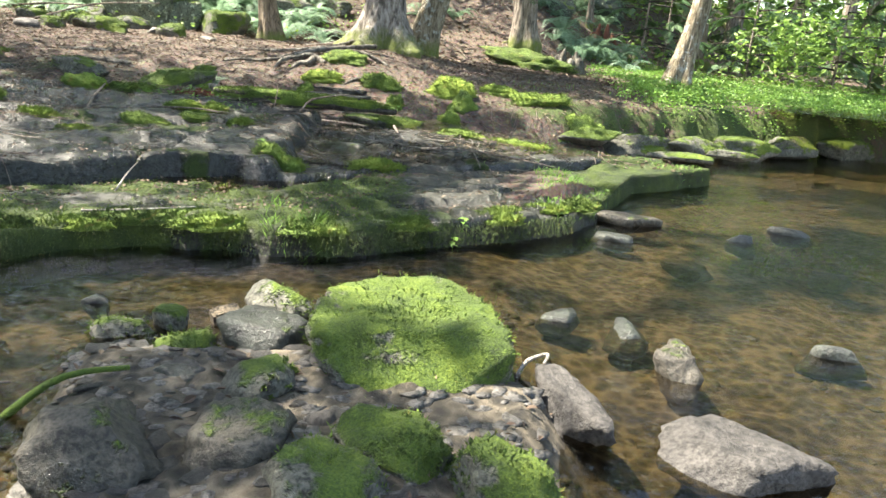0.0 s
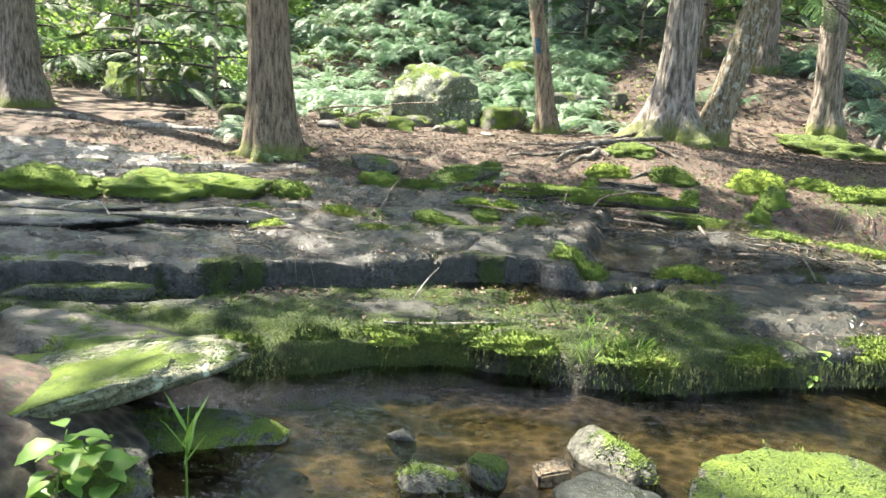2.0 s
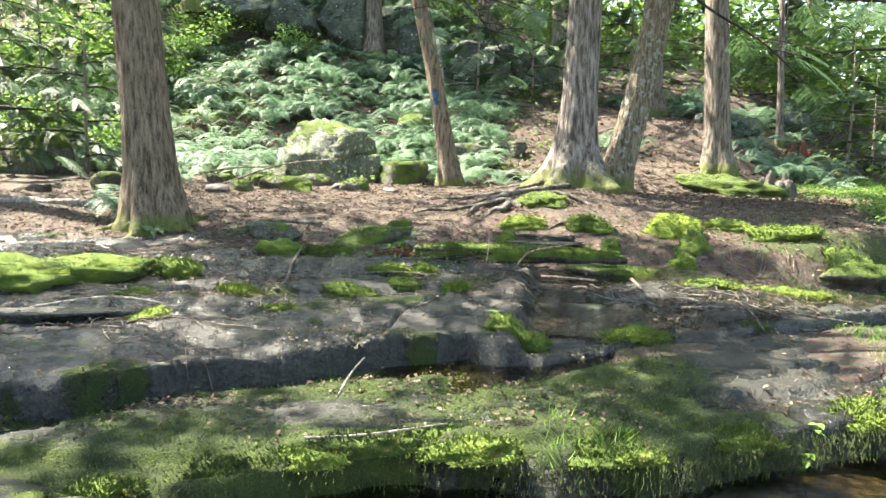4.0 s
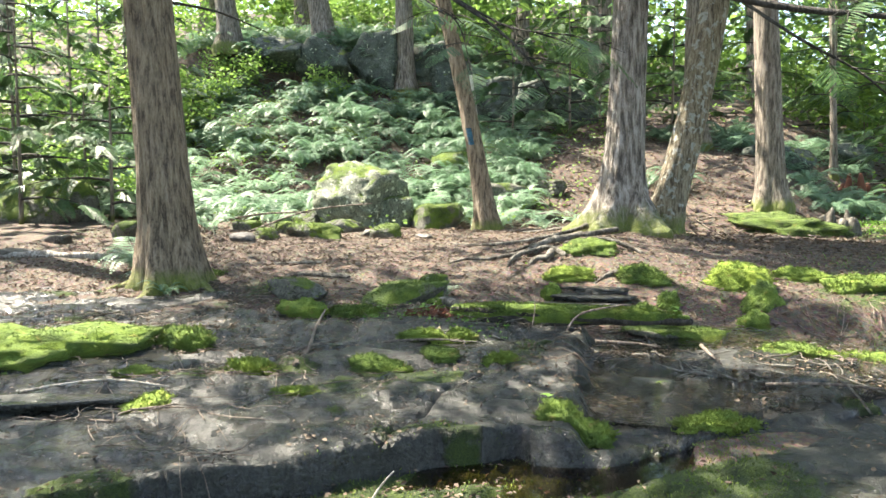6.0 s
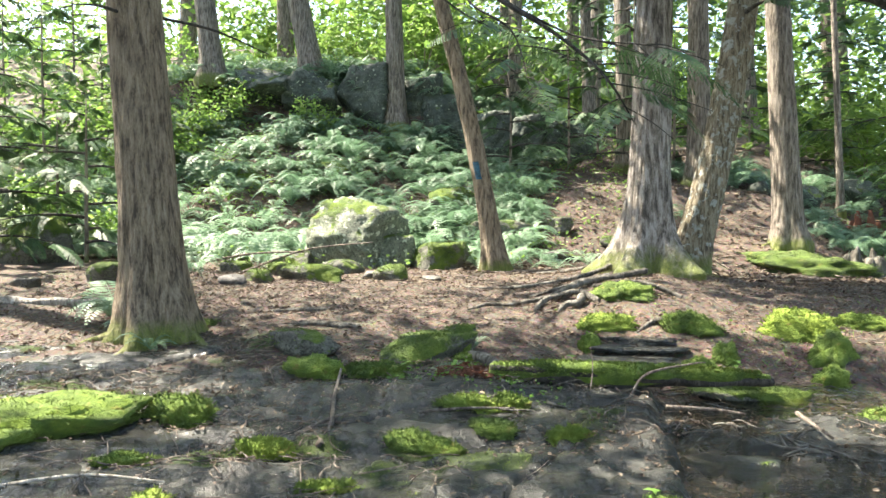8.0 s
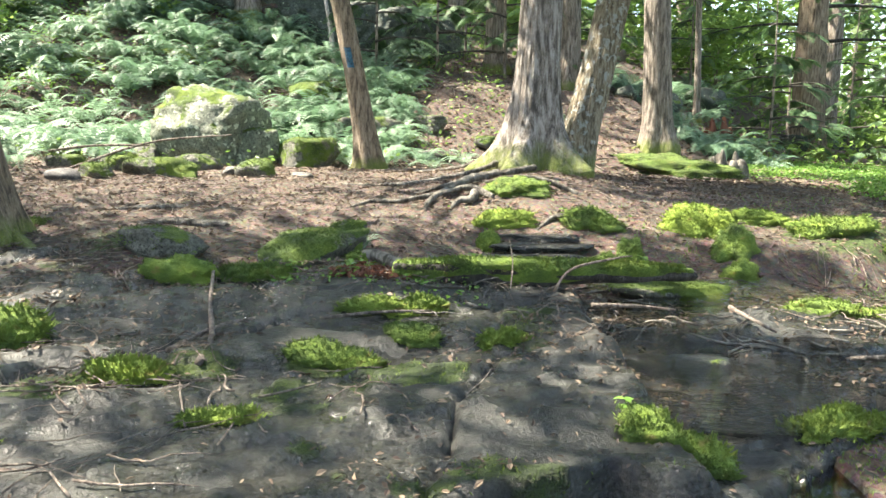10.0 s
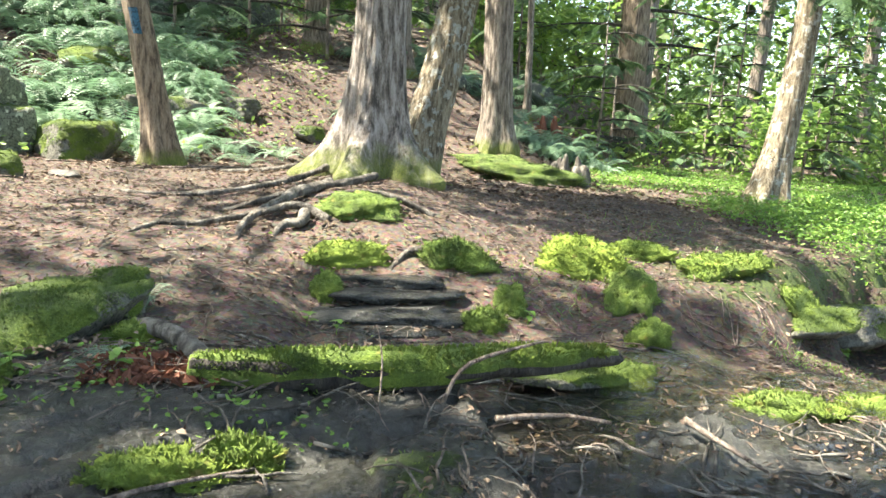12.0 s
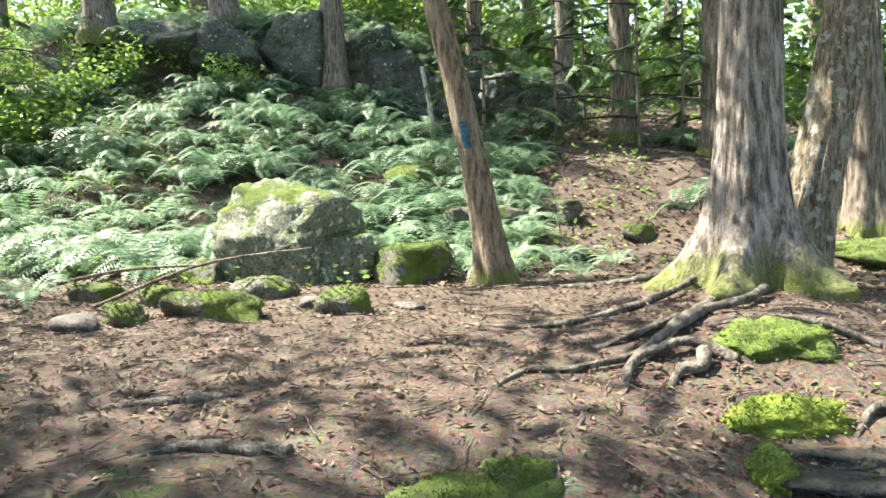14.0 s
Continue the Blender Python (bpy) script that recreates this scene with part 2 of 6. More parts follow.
def rock_material(name, dark, mid, light, moss=0.0, lichen=0.0, rough=0.75, wet=0.0, attr=False, layered=3.0):
    m, t, b, _ = nodes(name)
    vec = coords(t)
    big, mid_n, fine = noise_of(t, vec, 2.2, 5), noise_of(t, vec, 9, 6, 0.65), noise_of(t, vec, 60, 5, 0.7)
    strat = noise_of(t, coords(t, (1, 1, layered)), 7, 5)
    mixn = sums(t, "ADD", sums(t, "MULTIPLY", big, 0.45), sums(t, "ADD", sums(t, "MULTIPLY", mid_n, 0.3), sums(t, "MULTIPLY", strat, 0.25)))
    col = colours(t, mixn, (0.32, dark), (0.5, mid), (0.68, light))
    col = blend(t, 1.0, col, colours(t, sums(t, "ADD", sums(t, "MULTIPLY", fine, 0.6), sums(t, "MULTIPLY", noise_of(t, vec, 22, 5, 0.7), 0.4)), (0.42, (0.16, 0.16, 0.15)), (0.5, (0.7, 0.7, 0.7)), (0.57, (1.0, 1.0, 1.0))), "MULTIPLY")
    col = blend(t, sums(t, "MULTIPLY", between(t, fine, 0.6, 0.72), 0.35), col, light)
    if lichen:
        spots = between(t, noise_of(t, vec, 13, 3, 0.5), 0.70 - 0.2 * lichen, 0.76 - 0.2 * lichen)
        col = blend(t, spots, col, (0.34, 0.38, 0.27))
    geo = t.nodes.new("ShaderNodeNewGeometry")
    up = node(t, "ShaderNodeSeparateXYZ", Vector=geo.outputs["Normal"]).outputs[2]
    ro = sums(t, "MULTIPLY_ADD", mid_n, 0.3, rough - 0.15)
    if wet:
        pools = between(t, big, 0.62 - 0.3 * wet, 0.72 - 0.3 * wet)
        ro = sums(t, "MULTIPLY_ADD", pools, -0.5, ro)
        col = blend(t, sums(t, "MULTIPLY", pools, 0.55), col, (0.012, 0.011, 0.009))
    height = sums(t, "ADD", sums(t, "MULTIPLY", mid_n, 0.6), sums(t, "MULTIPLY", fine, 0.25))
    if moss or attr:
        green = colours(t, sums(t, "ADD", sums(t, "MULTIPLY", noise_of(t, vec, 120, 3, 0.8), 0.5), sums(t, "MULTIPLY", noise_of(t, vec, 5, 3), 0.5)), *(MOSS if attr else STONE_MOSS))
        want = sums(t, "ADD", sums(t, "MULTIPLY", noise_of(t, vec, 3.1, 6, 0.7), 1.0), sums(t, "MULTIPLY", up, 0.22))
        if attr:
            a = t.nodes.new("ShaderNodeAttribute")
            a.attribute_name = "moss"
            want = sums(t, "ADD", a.outputs["Fac"], sums(t, "MULTIPLY_ADD", mid_n, 0.7, -0.35))
            cover = between(t, want, 0.42, 0.58)
        else:
            cover = between(t, want, 0.82 - 0.4 * moss, 0.9 - 0.4 * moss)
        col = blend(t, cover, col, green)
        ro = sums(t, "MAXIMUM", ro, sums(t, "MULTIPLY", cover, 0.95))
        height = sums(t, "ADD", height, sums(t, "MULTIPLY", cover, sums(t, "MULTIPLY_ADD", noise_of(t, vec, 90, 3, 0.8), 0.6, 0.3)))
    t.links.new(col, b.inputs["Base Color"])
    t.links.new(ro, b.inputs["Roughness"])
    bumped(t, b, height, 1.0, 0.06 if attr else 0.04)
    return m


def moss_material(name="moss", hue=0.0):
    m, t, b, _ = nodes(name)
    vec = coords(t)
    info = t.nodes.new("ShaderNodeObjectInfo")
    f = sums(t, "ADD", sums(t, "MULTIPLY", noise_of(t, vec, 150, 3, 0.8), 0.45), sums(t, "MULTIPLY", noise_of(t, vec, 8, 4), 0.55))
    f = sums(t, "ADD", f, sums(t, "MULTIPLY_ADD", info.outputs["Random"], 0.16, -0.06 + hue))
    col = colours(t, f, (0.36, (0.014, 0.030, 0.004)), (0.5, (0.065, 0.115, 0.010)), (0.66, (0.15, 0.21, 0.02)))
    col = blend(t, between(t, noise_of(t, vec, 14, 4), 0.6, 0.72), col, (0.16, 0.13, 0.03))
    t.links.new(col, b.inputs["Base Color"])
    b.inputs["Roughness"].default_value = 0.95
    b.inputs["Sheen Weight"].default_value = 0.25
    b.inputs["Sheen Tint"].default_value = (0.6, 0.8, 0.2, 1)
    bumped(t, b, sums(t, "ADD", noise_of(t, vec, 130, 3, 0.8), sums(t, "MULTIPLY", noise_of(t, vec, 30, 3), 1.2)), 0.9, 0.02)
    return m


def bark_material(name, dark, mid, light, moss=0.0, ridge=1.0, pale=0.0):
    m, t, b, _ = nodes(name)
    tall = coords(t, (1, 1, 0.16))
    vec = coords(t)
    plates = noise_of(t, tall, 26 * ridge, 5, 0.65)
    fine = noise_of(t, coords(t, (1, 1, 0.4)), 90, 4, 0.7)
    col = colours(t, sums(t, "ADD", sums(t, "MULTIPLY", plates, 0.75), sums(t, "MULTIPLY", fine, 0.25)), (0.40, dark), (0.5, mid), (0.60, light))
    col = blend(t, between(t, noise_of(t, vec, 2.5, 4), 0.55, 0.75), col, tuple(0.75 * c + 0.02 for c in light))
    if pale:
        col = blend(t, between(t, noise_of(t, vec, 9, 4, 0.7), 0.66 - 0.2 * pale, 0.72 - 0.2 * pale), col, (0.36, 0.37, 0.33))
    if moss:
        z = node(t, "ShaderNodeSeparateXYZ", Vector=t.nodes.new("ShaderNodeTexCoord").outputs["Object"]).outputs[2]
        low = sums(t, "ADD", between(t, z, 0.9 * moss, 0.0), sums(t, "MULTIPLY_ADD", noise_of(t, vec, 6, 5, 0.7), 1.6, -0.95))
        green = colours(t, noise_of(t, vec, 70, 3, 0.8), (0.3, (0.05, 0.075, 0.01)), (0.7, (0.18, 0.22, 0.03)))
        col = blend(t, sums(t, "MULTIPLY", between(t, low, 0.15, 1.0), 0.9), col, green)
    t.links.new(col, b.inputs["Base Color"])
    b.inputs["Roughness"].default_value = 0.9
    bumped(t, b, sums(t, "ADD", plates, sums(t, "MULTIPLY", fine, 0.3)), 1.0, 0.06)
    return m


def leaf_material(name, *tones, through_light=0.45, rough=0.5, island=True):
    m, t, b, out = nodes(name)
    if island:
        r = t.nodes.new("ShaderNodeNewGeometry").outputs["Random Per Island"]
    else:
        r = t.nodes.new("ShaderNodeObjectInfo").outputs["Random"]
    n = len(tones)
    col = colours(t, r, *[(i / max(1, n - 1), c) for i, c in enumerate(tones)])
    vec = coords(t)
    col = blend(t, sums(t, "MULTIPLY", noise_of(t, vec, 25, 3), 0.5), col, tuple(c * 0.55 for c in tones[0]))
    t.links.new(col, b.inputs["Base Color"])
    b.inputs["Roughness"].default_value = rough
    if through_light:
        tr = node(t, "ShaderNodeBsdfTranslucent", Color=col)
        mx = node(t, "ShaderNodeMixShader", Fac=through_light, _1=b.outputs[0], _2=tr.outputs[0])
        t.links.new(mx.outputs[0], out.inputs[0])
    return m


def soil_material():
    m, t, b, _ = nodes("leaf_litter_soil")
    vec = coords(t)
    big, mid_n, fine = noise_of(t, vec, 0.7, 5), noise_of(t, vec, 6, 6, 0.7), noise_of(t, vec, 45, 5, 0.75)
    cells = node(t, "ShaderNodeTexVoronoi", Vector=vec, Scale=38.0)
    f = sums(t, "ADD", sums(t, "MULTIPLY", fine, 0.45), sums(t, "ADD", sums(t, "MULTIPLY", mid_n, 0.35), sums(t, "MULTIPLY", big, 0.2)))
    col = colours(t, f, (0.36, (0.016, 0.012, 0.009)), (0.48, (0.062, 0.043, 0.031)), (0.6, (0.12, 0.094, 0.066)), (0.72, (0.20, 0.162, 0.12)))
    col = blend(t, 0.35, col, blend(t, 1.0, col, cells.outputs["Color"], "OVERLAY"))
    a = t.nodes.new("ShaderNodeAttribute")
    a.attribute_name = "moss"
    cover = between(t, sums(t, "ADD", a.outputs["Fac"], sums(t, "MULTIPLY_ADD", mid_n, 1.1, -0.55)), 0.45, 0.62)
    green = colours(t, noise_of(t, vec, 80, 3, 0.8), *MOSS)
    col = blend(t, cover, col, green)
    w = t.nodes.new("ShaderNodeAttribute")
    w.attribute_name = "bed"
    stones = node(t, "ShaderNodeTexVoronoi", Vector=vec, Scale=17.0)
    bed = colours(t, sums(t, "ADD", sums(t, "MULTIPLY", mid_n, 0.6), sums(t, "MULTIPLY", stones.outputs["Distance"], 0.5)), (0.34, (0.012, 0.011, 0.008)), (0.52, (0.05, 0.043, 0.03)), (0.7, (0.14, 0.118, 0.085)))
    col = blend(t, w.outputs["Fac"], col, bed)
    t.links.new(col, b.inputs["Base Color"])
    b.inputs["Roughness"].default_value = 0.9
    bumped(t, b, sums(t, "ADD", fine, sums(t, "MULTIPLY", mid_n, 1.0)), 0.9, 0.03)
    return m


def water_material(name, tint, strength):
    m, t, b, out = nodes(name)
    t.nodes.remove(b)
    vec = coords(t)
    wave = sums(t, "ADD", noise_of(t, coords(t, (1, 2.2, 1)), 5, 3), sums(t, "MULTIPLY", noise_of(t, vec, 22, 2), 0.25))
    a = t.nodes.new("ShaderNodeAttribute")
    a.attribute_name = "riffle"
    rough_water = sums(t, "MULTIPLY", a.outputs["Fac"], sums(t, "MULTIPLY", noise_of(t, coords(t, (1.2, 2.4, 1)), 16, 4, 0.6), 4.0))
    bump = node(t, "ShaderNodeBump", Height=sums(t, "ADD", wave, rough_water), Strength=strength, Distance=0.06)
    fres = node(t, "ShaderNodeFresnel", IOR=1.5, Normal=bump.outputs[0])
    clear = node(t, "ShaderNodeBsdfTransparent", Color=(*tint, 1))
    gloss = node(t, "ShaderNodeBsdfGlossy", Roughness=0.04, Normal=bump.outputs[0])
    mx = node(t, "ShaderNodeMixShader", Fac=fres.outputs[0], _1=clear.outputs[0], _2=gloss.outputs[0])
    t.links.new(mx.outputs[0], out.inputs[0])
    return m


M_POOL = water_material("still_water", (0.6, 0.5, 0.36), 0.05)
M_SOIL, M_WATER, M_SHEET = soil_material(), water_material("creek_water", (0.55, 0.50, 0.36), 0.3), water_material("thin_water", (0.85, 0.82, 0.74), 0.4)
M_LOW = rock_material("mossy_ledge_rock", (0.006, 0.007, 0.005), (0.03, 0.033, 0.023), (0.09, 0.094, 0.07), attr=True, wet=0.5, rough=0.6)
M_HIGH = rock_material("wet_slate", (0.007, 0.007, 0.0055), (0.045, 0.047, 0.039), (0.135, 0.14, 0.118), attr=True, wet=0.62, rough=0.45)
M_STONE = rock_material("creek_stone", (0.024, 0.021, 0.016), (0.075, 0.067, 0.05), (0.15, 0.137, 0.105), moss=0.3, rough=0.55, wet=0.3)
M_SHARD = rock_material("slate_shard", (0.035, 0.034, 0.031), (0.10, 0.095, 0.087), (0.2, 0.19, 0.175), rough=0.6)
M_DARK = rock_material("wet_dark_stone", (0.012, 0.014, 0.012), (0.035, 0.042, 0.034), (0.075, 0.085, 0.07), moss=0.2, rough=0.45)
M_PALE = rock_material("pale_grey_stone", (0.018, 0.017, 0.016), (0.052, 0.048, 0.044), (0.10, 0.094, 0.087), rough=0.7)
M_MOSSY = rock_material("moss_covered_stone", (0.05, 0.05, 0.035), (0.13, 0.13, 0.10), (0.23, 0.225, 0.18), moss=0.76)
M_HALF = rock_material("half_mossy_stone", (0.04, 0.042, 0.032), (0.11, 0.11, 0.085), (0.21, 0.205, 0.17), moss=0.5)
M_LICHEN = rock_material("lichen_boulder", (0.06, 0.075, 0.045), (0.155, 0.18, 0.12), (0.29, 0.315, 0.245), moss=0.5, lichen=0.6, layered=0.4)
M_SLAB = rock_material("lichen_slab", (0.05, 0.055, 0.03), (0.14, 0.15, 0.085), (0.30, 0.31, 0.2), moss=0.38, lichen=0.55, layered=9.0)
M_CLIFF = rock_material("cliff_rock", (0.012, 0.016, 0.012), (0.06, 0.08, 0.058), (0.16, 0.19, 0.145), moss=0.35, lichen=0.25, layered=4.0)
M_MOSS, M_MOSS_BRIGHT, M_MOSS_WET = moss_material(hue=-0.04), moss_material("bright_moss", 0.03), moss_material("wet_dark_moss", -0.2)
M_BARK = bark_material("hemlock_bark", (0.06, 0.044, 0.03), (0.19, 0.145, 0.098), (0.30, 0.24, 0.17), moss=0.35)
M_BARK_OLD = bark_material("old_grey_bark", (0.05, 0.042, 0.035), (0.19, 0.165, 0.14), (0.36, 0.33, 0.30), moss=0.6, ridge=0.8)
M_BARK_PALE = bark_material("lichen_bark", (0.07, 0.055, 0.035), (0.2, 0.165, 0.11), (0.33, 0.29, 0.21), moss=0.5, ridge=1.3, pale=0.6)
M_BARK_FAR = bark_material("grey_brown_bark", (0.065, 0.054, 0.043), (0.185, 0.155, 0.125), (0.31, 0.27, 0.225), moss=0.3)
M_ROOT = bark_material("weathered_root", (0.03, 0.026, 0.02), (0.095, 0.085, 0.068), (0.2, 0.19, 0.16), ridge=0.6)
M_TWIG = bark_material("dry_twig", (0.06, 0.045, 0.035), (0.16, 0.125, 0.10), (0.28, 0.235, 0.19))
M_DEAD = bark_material("bleached_wood", (0.16, 0.14, 0.115), (0.34, 0.31, 0.27), (0.5, 0.47, 0.42))
M_DARKWOOD = bark_material("dark_branch", (0.012, 0.011, 0.009), (0.035, 0.03, 0.024), (0.07, 0.062, 0.05))
M_FERN = leaf_material("fern_green", (0.11, 0.20, 0.115), (0.19, 0.31, 0.18), (0.30, 0.44, 0.29), through_light=0.35, island=False)
M_NEEDLE = leaf_material("hemlock_needles", (0.045, 0.10, 0.045), (0.085, 0.17, 0.07), (0.145, 0.25, 0.10), through_light=0.4)
M_LEAF = leaf_material("broad_leaf_green", (0.12, 0.21, 0.05), (0.19, 0.33, 0.07), (0.29, 0.44, 0.10), through_light=0.5)
M_HERB = leaf_material("herb_green", (0.10, 0.21, 0.035), (0.16, 0.31, 0.05), (0.24, 0.41, 0.07), through_light=0.35)
M_LITTER = leaf_material("fallen_leaf", (0.045, 0.027, 0.02), (0.105, 0.07, 0.047), (0.175, 0.125, 0.082), (0.27, 0.21, 0.145), through_light=0.1, rough=0.8)
M_RUST = leaf_material("rust_bracken", (0.10, 0.035, 0.02), (0.2, 0.08, 0.045), through_light=0.1, rough=0.9)
M_BLUE = rock_material("blue_paint", (0.02, 0.07, 0.11), (0.025, 0.11, 0.17), (0.05, 0.16, 0.23), rough=0.8)
M_TAN = rock_material("tan_brick", (0.16, 0.12, 0.075), (0.25, 0.195, 0.125), (0.33, 0.27, 0.19), rough=0.8)
M_RED = leaf_material("red_leaf", (0.30, 0.09, 0.045), (0.42, 0.17, 0.09), through_light=0.2, island=False)


# ---- builders ----
RNG = np.random.default_rng(7)


def mesh(name, V, F, mat, smooth=True, attrs=None):
    me = bpy.data.meshes.new(name)
    me.from_pydata(np.asarray(V, float).tolist(), [], F if isinstance(F, list) else np.asarray(F).tolist())
    me.polygons.foreach_set("use_smooth", np.full(len(me.polygons), smooth))
    me.materials.append(mat)
    for key, vals in (attrs or {}).items():
        a = me.attributes.new(key, "FLOAT", "POINT")
        a.data.foreach_set("value", np.asarray(vals, np.float32).ravel())
    return me


def thing(name, V, F, mat, label="", category="", group="", kind="", smooth=True, attrs=None, at=None):
    ob = new(name, mesh(name, V, F, mat, smooth, attrs))
    if at is not None:
        ob.matrix_world = at
    return tagged(ob, label, category, group, kind)


def part(name, V, F, mat, parent, label="", smooth=True):
    ob = new(name, mesh(name, V, F, mat, smooth))
    ob.parent = parent
    return tagged(ob, label)


def holder(name, x, y, z, label, category, group=""):
    ob = new(name)
    ob.empty_display_size = 0.1
    ob.location = (x, y, z)
    return tagged(ob, label, category, group)


def sheet(xs, ys, fn, keep=None):
    X, Y = np.meshgrid(xs, ys)
    Z = fn(X, Y)
    n, m = X.shape
    I = np.arange(n * m).reshape(n, m)
    F = np.stack([I[:-1, :-1], I[:-1, 1:], I[1:, 1:], I[1:, :-1]], -1).reshape(-1, 4)
    V = np.stack([X, Y, Z], -1).reshape(-1, 3)
    if keep is not None:
        K = keep(X, Y)
        F = F[(K[:-1, :-1] & K[:-1, 1:] & K[1:, 1:] & K[1:, :-1]).ravel()]
        used = np.unique(F)
        to = np.zeros(len(V), int)
        to[used] = np.arange(len(used))
        V, F = V[used], to[F]
    return V, F


def spread(a, b, step, grow, reach):
    out, s, v = [], step, b
    while v < reach:
        out.append(v)
        s *= grow
        v += s
    lo, s, v = [], step, a
    while v > -reach:
        s *= grow
        v -= s
        lo.append(v)
    return np.array(lo[::-1] + list(np.arange(a, b, step)) + out)


def ball(level, cache={}):
    if level not in cache:
        bm = bmesh.new()
        bmesh.ops.create_icosphere(bm, subdivisions=level, radius=1)
        cache[level] = (np.array([v.co for v in bm.verts]), [[v.index for v in f.verts] for f in bm.faces])
        bm.free()
    return cache[level]


def rock_shape(sx, sy, sz, seed, level=4, cuts=11, rough=0.10, flat=0.75, box=0.0):
    """A faceted, worn stone of the given half sizes, standing on z = 0."""
    g = np.random.default_rng(seed)
    V, F = ball(level)
    P = V / (np.abs(V).max(1) ** box)[:, None]
    r = np.ones(len(P))
    for i in range(cuts):
        n = g.normal(size=3)
        n /= np.linalg.norm(n)
        if i == 0:
            n = np.array([g.normal() * 0.08, g.normal() * 0.08, 1.0])
            n /= np.linalg.norm(n)
        h = g.uniform(0.56, 0.84) if i else flat
        d = P @ n
        over = d > h
        r[over] = np.minimum(r[over], h / d[over])
    P = P * r[:, None]
    s = seed * 1.7
    k = 1 + rough * fbm(P[:, 0] * 1.6 + s, P[:, 1] * 1.6, P[:, 2] * 1.6) + 0.6 * rough * fbm(P[:, 0] * 6 + s, P[:, 1] * 6, P[:, 2] * 9)
    P = P * k[:, None] * [sx, sy, sz] / 0.82
    P[:, 2] += sz * 0.55
    return P, F


SHOOTS = []


def fuzz(V, m, size, seed, share):
    """Short moss shoots standing on the upper side of a stone."""
    g = np.random.default_rng(seed + 900)
    n = int(min(5200, 16000 * size[0] * size[1] + 240) * share)
    N = (V - [0, 0, 0.55 * size[2]]) / np.array(size) ** 2
    N /= np.linalg.norm(N, axis=1)[:, None]
    up = np.flatnonzero((N[:, 2] > 0.1) & (fbm(V[:, 0] * 5 + seed, V[:, 1] * 5) > 0.12 - 0.3 * share))
    if len(up) < 8:
        return
    i = g.choice(up, n)
    p = V[i] + g.normal(size=(n, 3)) * 0.03 * np.array(size)
    d = N[i] + 0.5 * g.normal(size=(n, 3))
    d /= np.linalg.norm(d, axis=1)[:, None]
    R, T = np.array(m.to_3x3()), np.array(m.translation)
    d = d @ R.T
    L = g.uniform(0.006, 0.014, (n, 1))
    SHOOTS.append((p @ R.T + T + 0.004 * d, d * L, cross_unit(d, g) * L * 0.3))


def stone(name, x, y, z, size, mat, label, category="rock", turn=0.0, seed=1, level=3, group="", tip=(0, 0), flat=0.75, cuts=13, rough=0.16, box=0.3):
    V, F = rock_shape(*size, seed, level, cuts, rough, flat, box)
    m = pose(x, y, z, tip[0], tip[1], turn)
    if mat in (M_MOSSY, M_HALF) and size[0] > 0.09:
        fuzz(V, m, size, seed, 1.0 if mat is M_MOSSY else 0.45)
    return thing(name, V, F, mat, label, category, group, at=m)


def tube(points, radii, seg=10, wobble=0.0, seed=0, ridges=0.0, ridge_n=16, steps=None):
    """A tapered limb through the points."""
    P, R = np.asarray(points, float), np.asarray(radii, float)
    k = len(P)
    n = steps or max(6, 5 * (k - 1))
    u = np.linspace(0, k - 1, n)
    i = np.clip(u.astype(int), 0, k - 2)
    f = (u - i)[:, None]
    a, b, c, d = P[np.maximum(i - 1, 0)], P[i], P[i + 1], P[np.minimum(i + 2, k - 1)]
    C = 0.5 * (2 * b + (c - a) * f + (2 * a - 5 * b + 4 * c - d) * f**2 + (3 * b - a - 3 * c + d) * f**3)
    r = np.interp(u, np.arange(k), R)
    T = np.gradient(C, axis=0)
    T /= np.linalg.norm(T, axis=1)[:, None] + 1e-9
    ref = np.where(np.abs(T[:, 2:3]) > 0.9, [[1.0, 0, 0]], [[0, 0, 1.0]])
    A = np.cross(T, ref)
    A /= np.linalg.norm(A, axis=1)[:, None] + 1e-9
    B = np.cross(T, A)
    th = np.linspace(0, 2 * np.pi, seg, endpoint=False)
    k2 = np.ones((n, seg))
    if wobble:
        L = np.concatenate([[0], np.cumsum(np.linalg.norm(np.diff(C, axis=0), axis=1))])
        k2 += wobble * fbm(np.cos(th)[None] * 1.3 + seed, np.sin(th)[None] * 1.3, L[:, None] / (r.max() * 3))
    V = C[:, None] + (r[:, None] * k2)[..., None] * (np.cos(th)[None, :, None] * A[:, None] + np.sin(th)[None, :, None] * B[:, None])
    V = V.reshape(-1, 3)
    F = []
    for q in range(n - 1):
        for w in range(seg):
            F.append([q * seg + w, q * seg + (w + 1) % seg, (q + 1) * seg + (w + 1) % seg, (q + 1) * seg + w])
    F.append(list(range(seg))[::-1])
    F.append([(n - 1) * seg + w for w in range(seg)])
    return V, F


def joined(pieces):
    Vs, Fs, n = [], [], 0
    for V, F in pieces:
        Vs.append(np.asarray(V, float))
        Fs += [[i + n for i in f] for f in F]
        n += len(V)
    return np.concatenate(Vs), Fs


def quads(centres, along, across):
    """One leaf-shaped quad for each row."""
    c, a, b = (np.asarray(v, float) for v in (centres, along, across))
    V = np.stack([c - a, c + b, c + a, c - b], 1).reshape(-1, 3)
    return V, np.arange(len(V)).reshape(-1, 4)


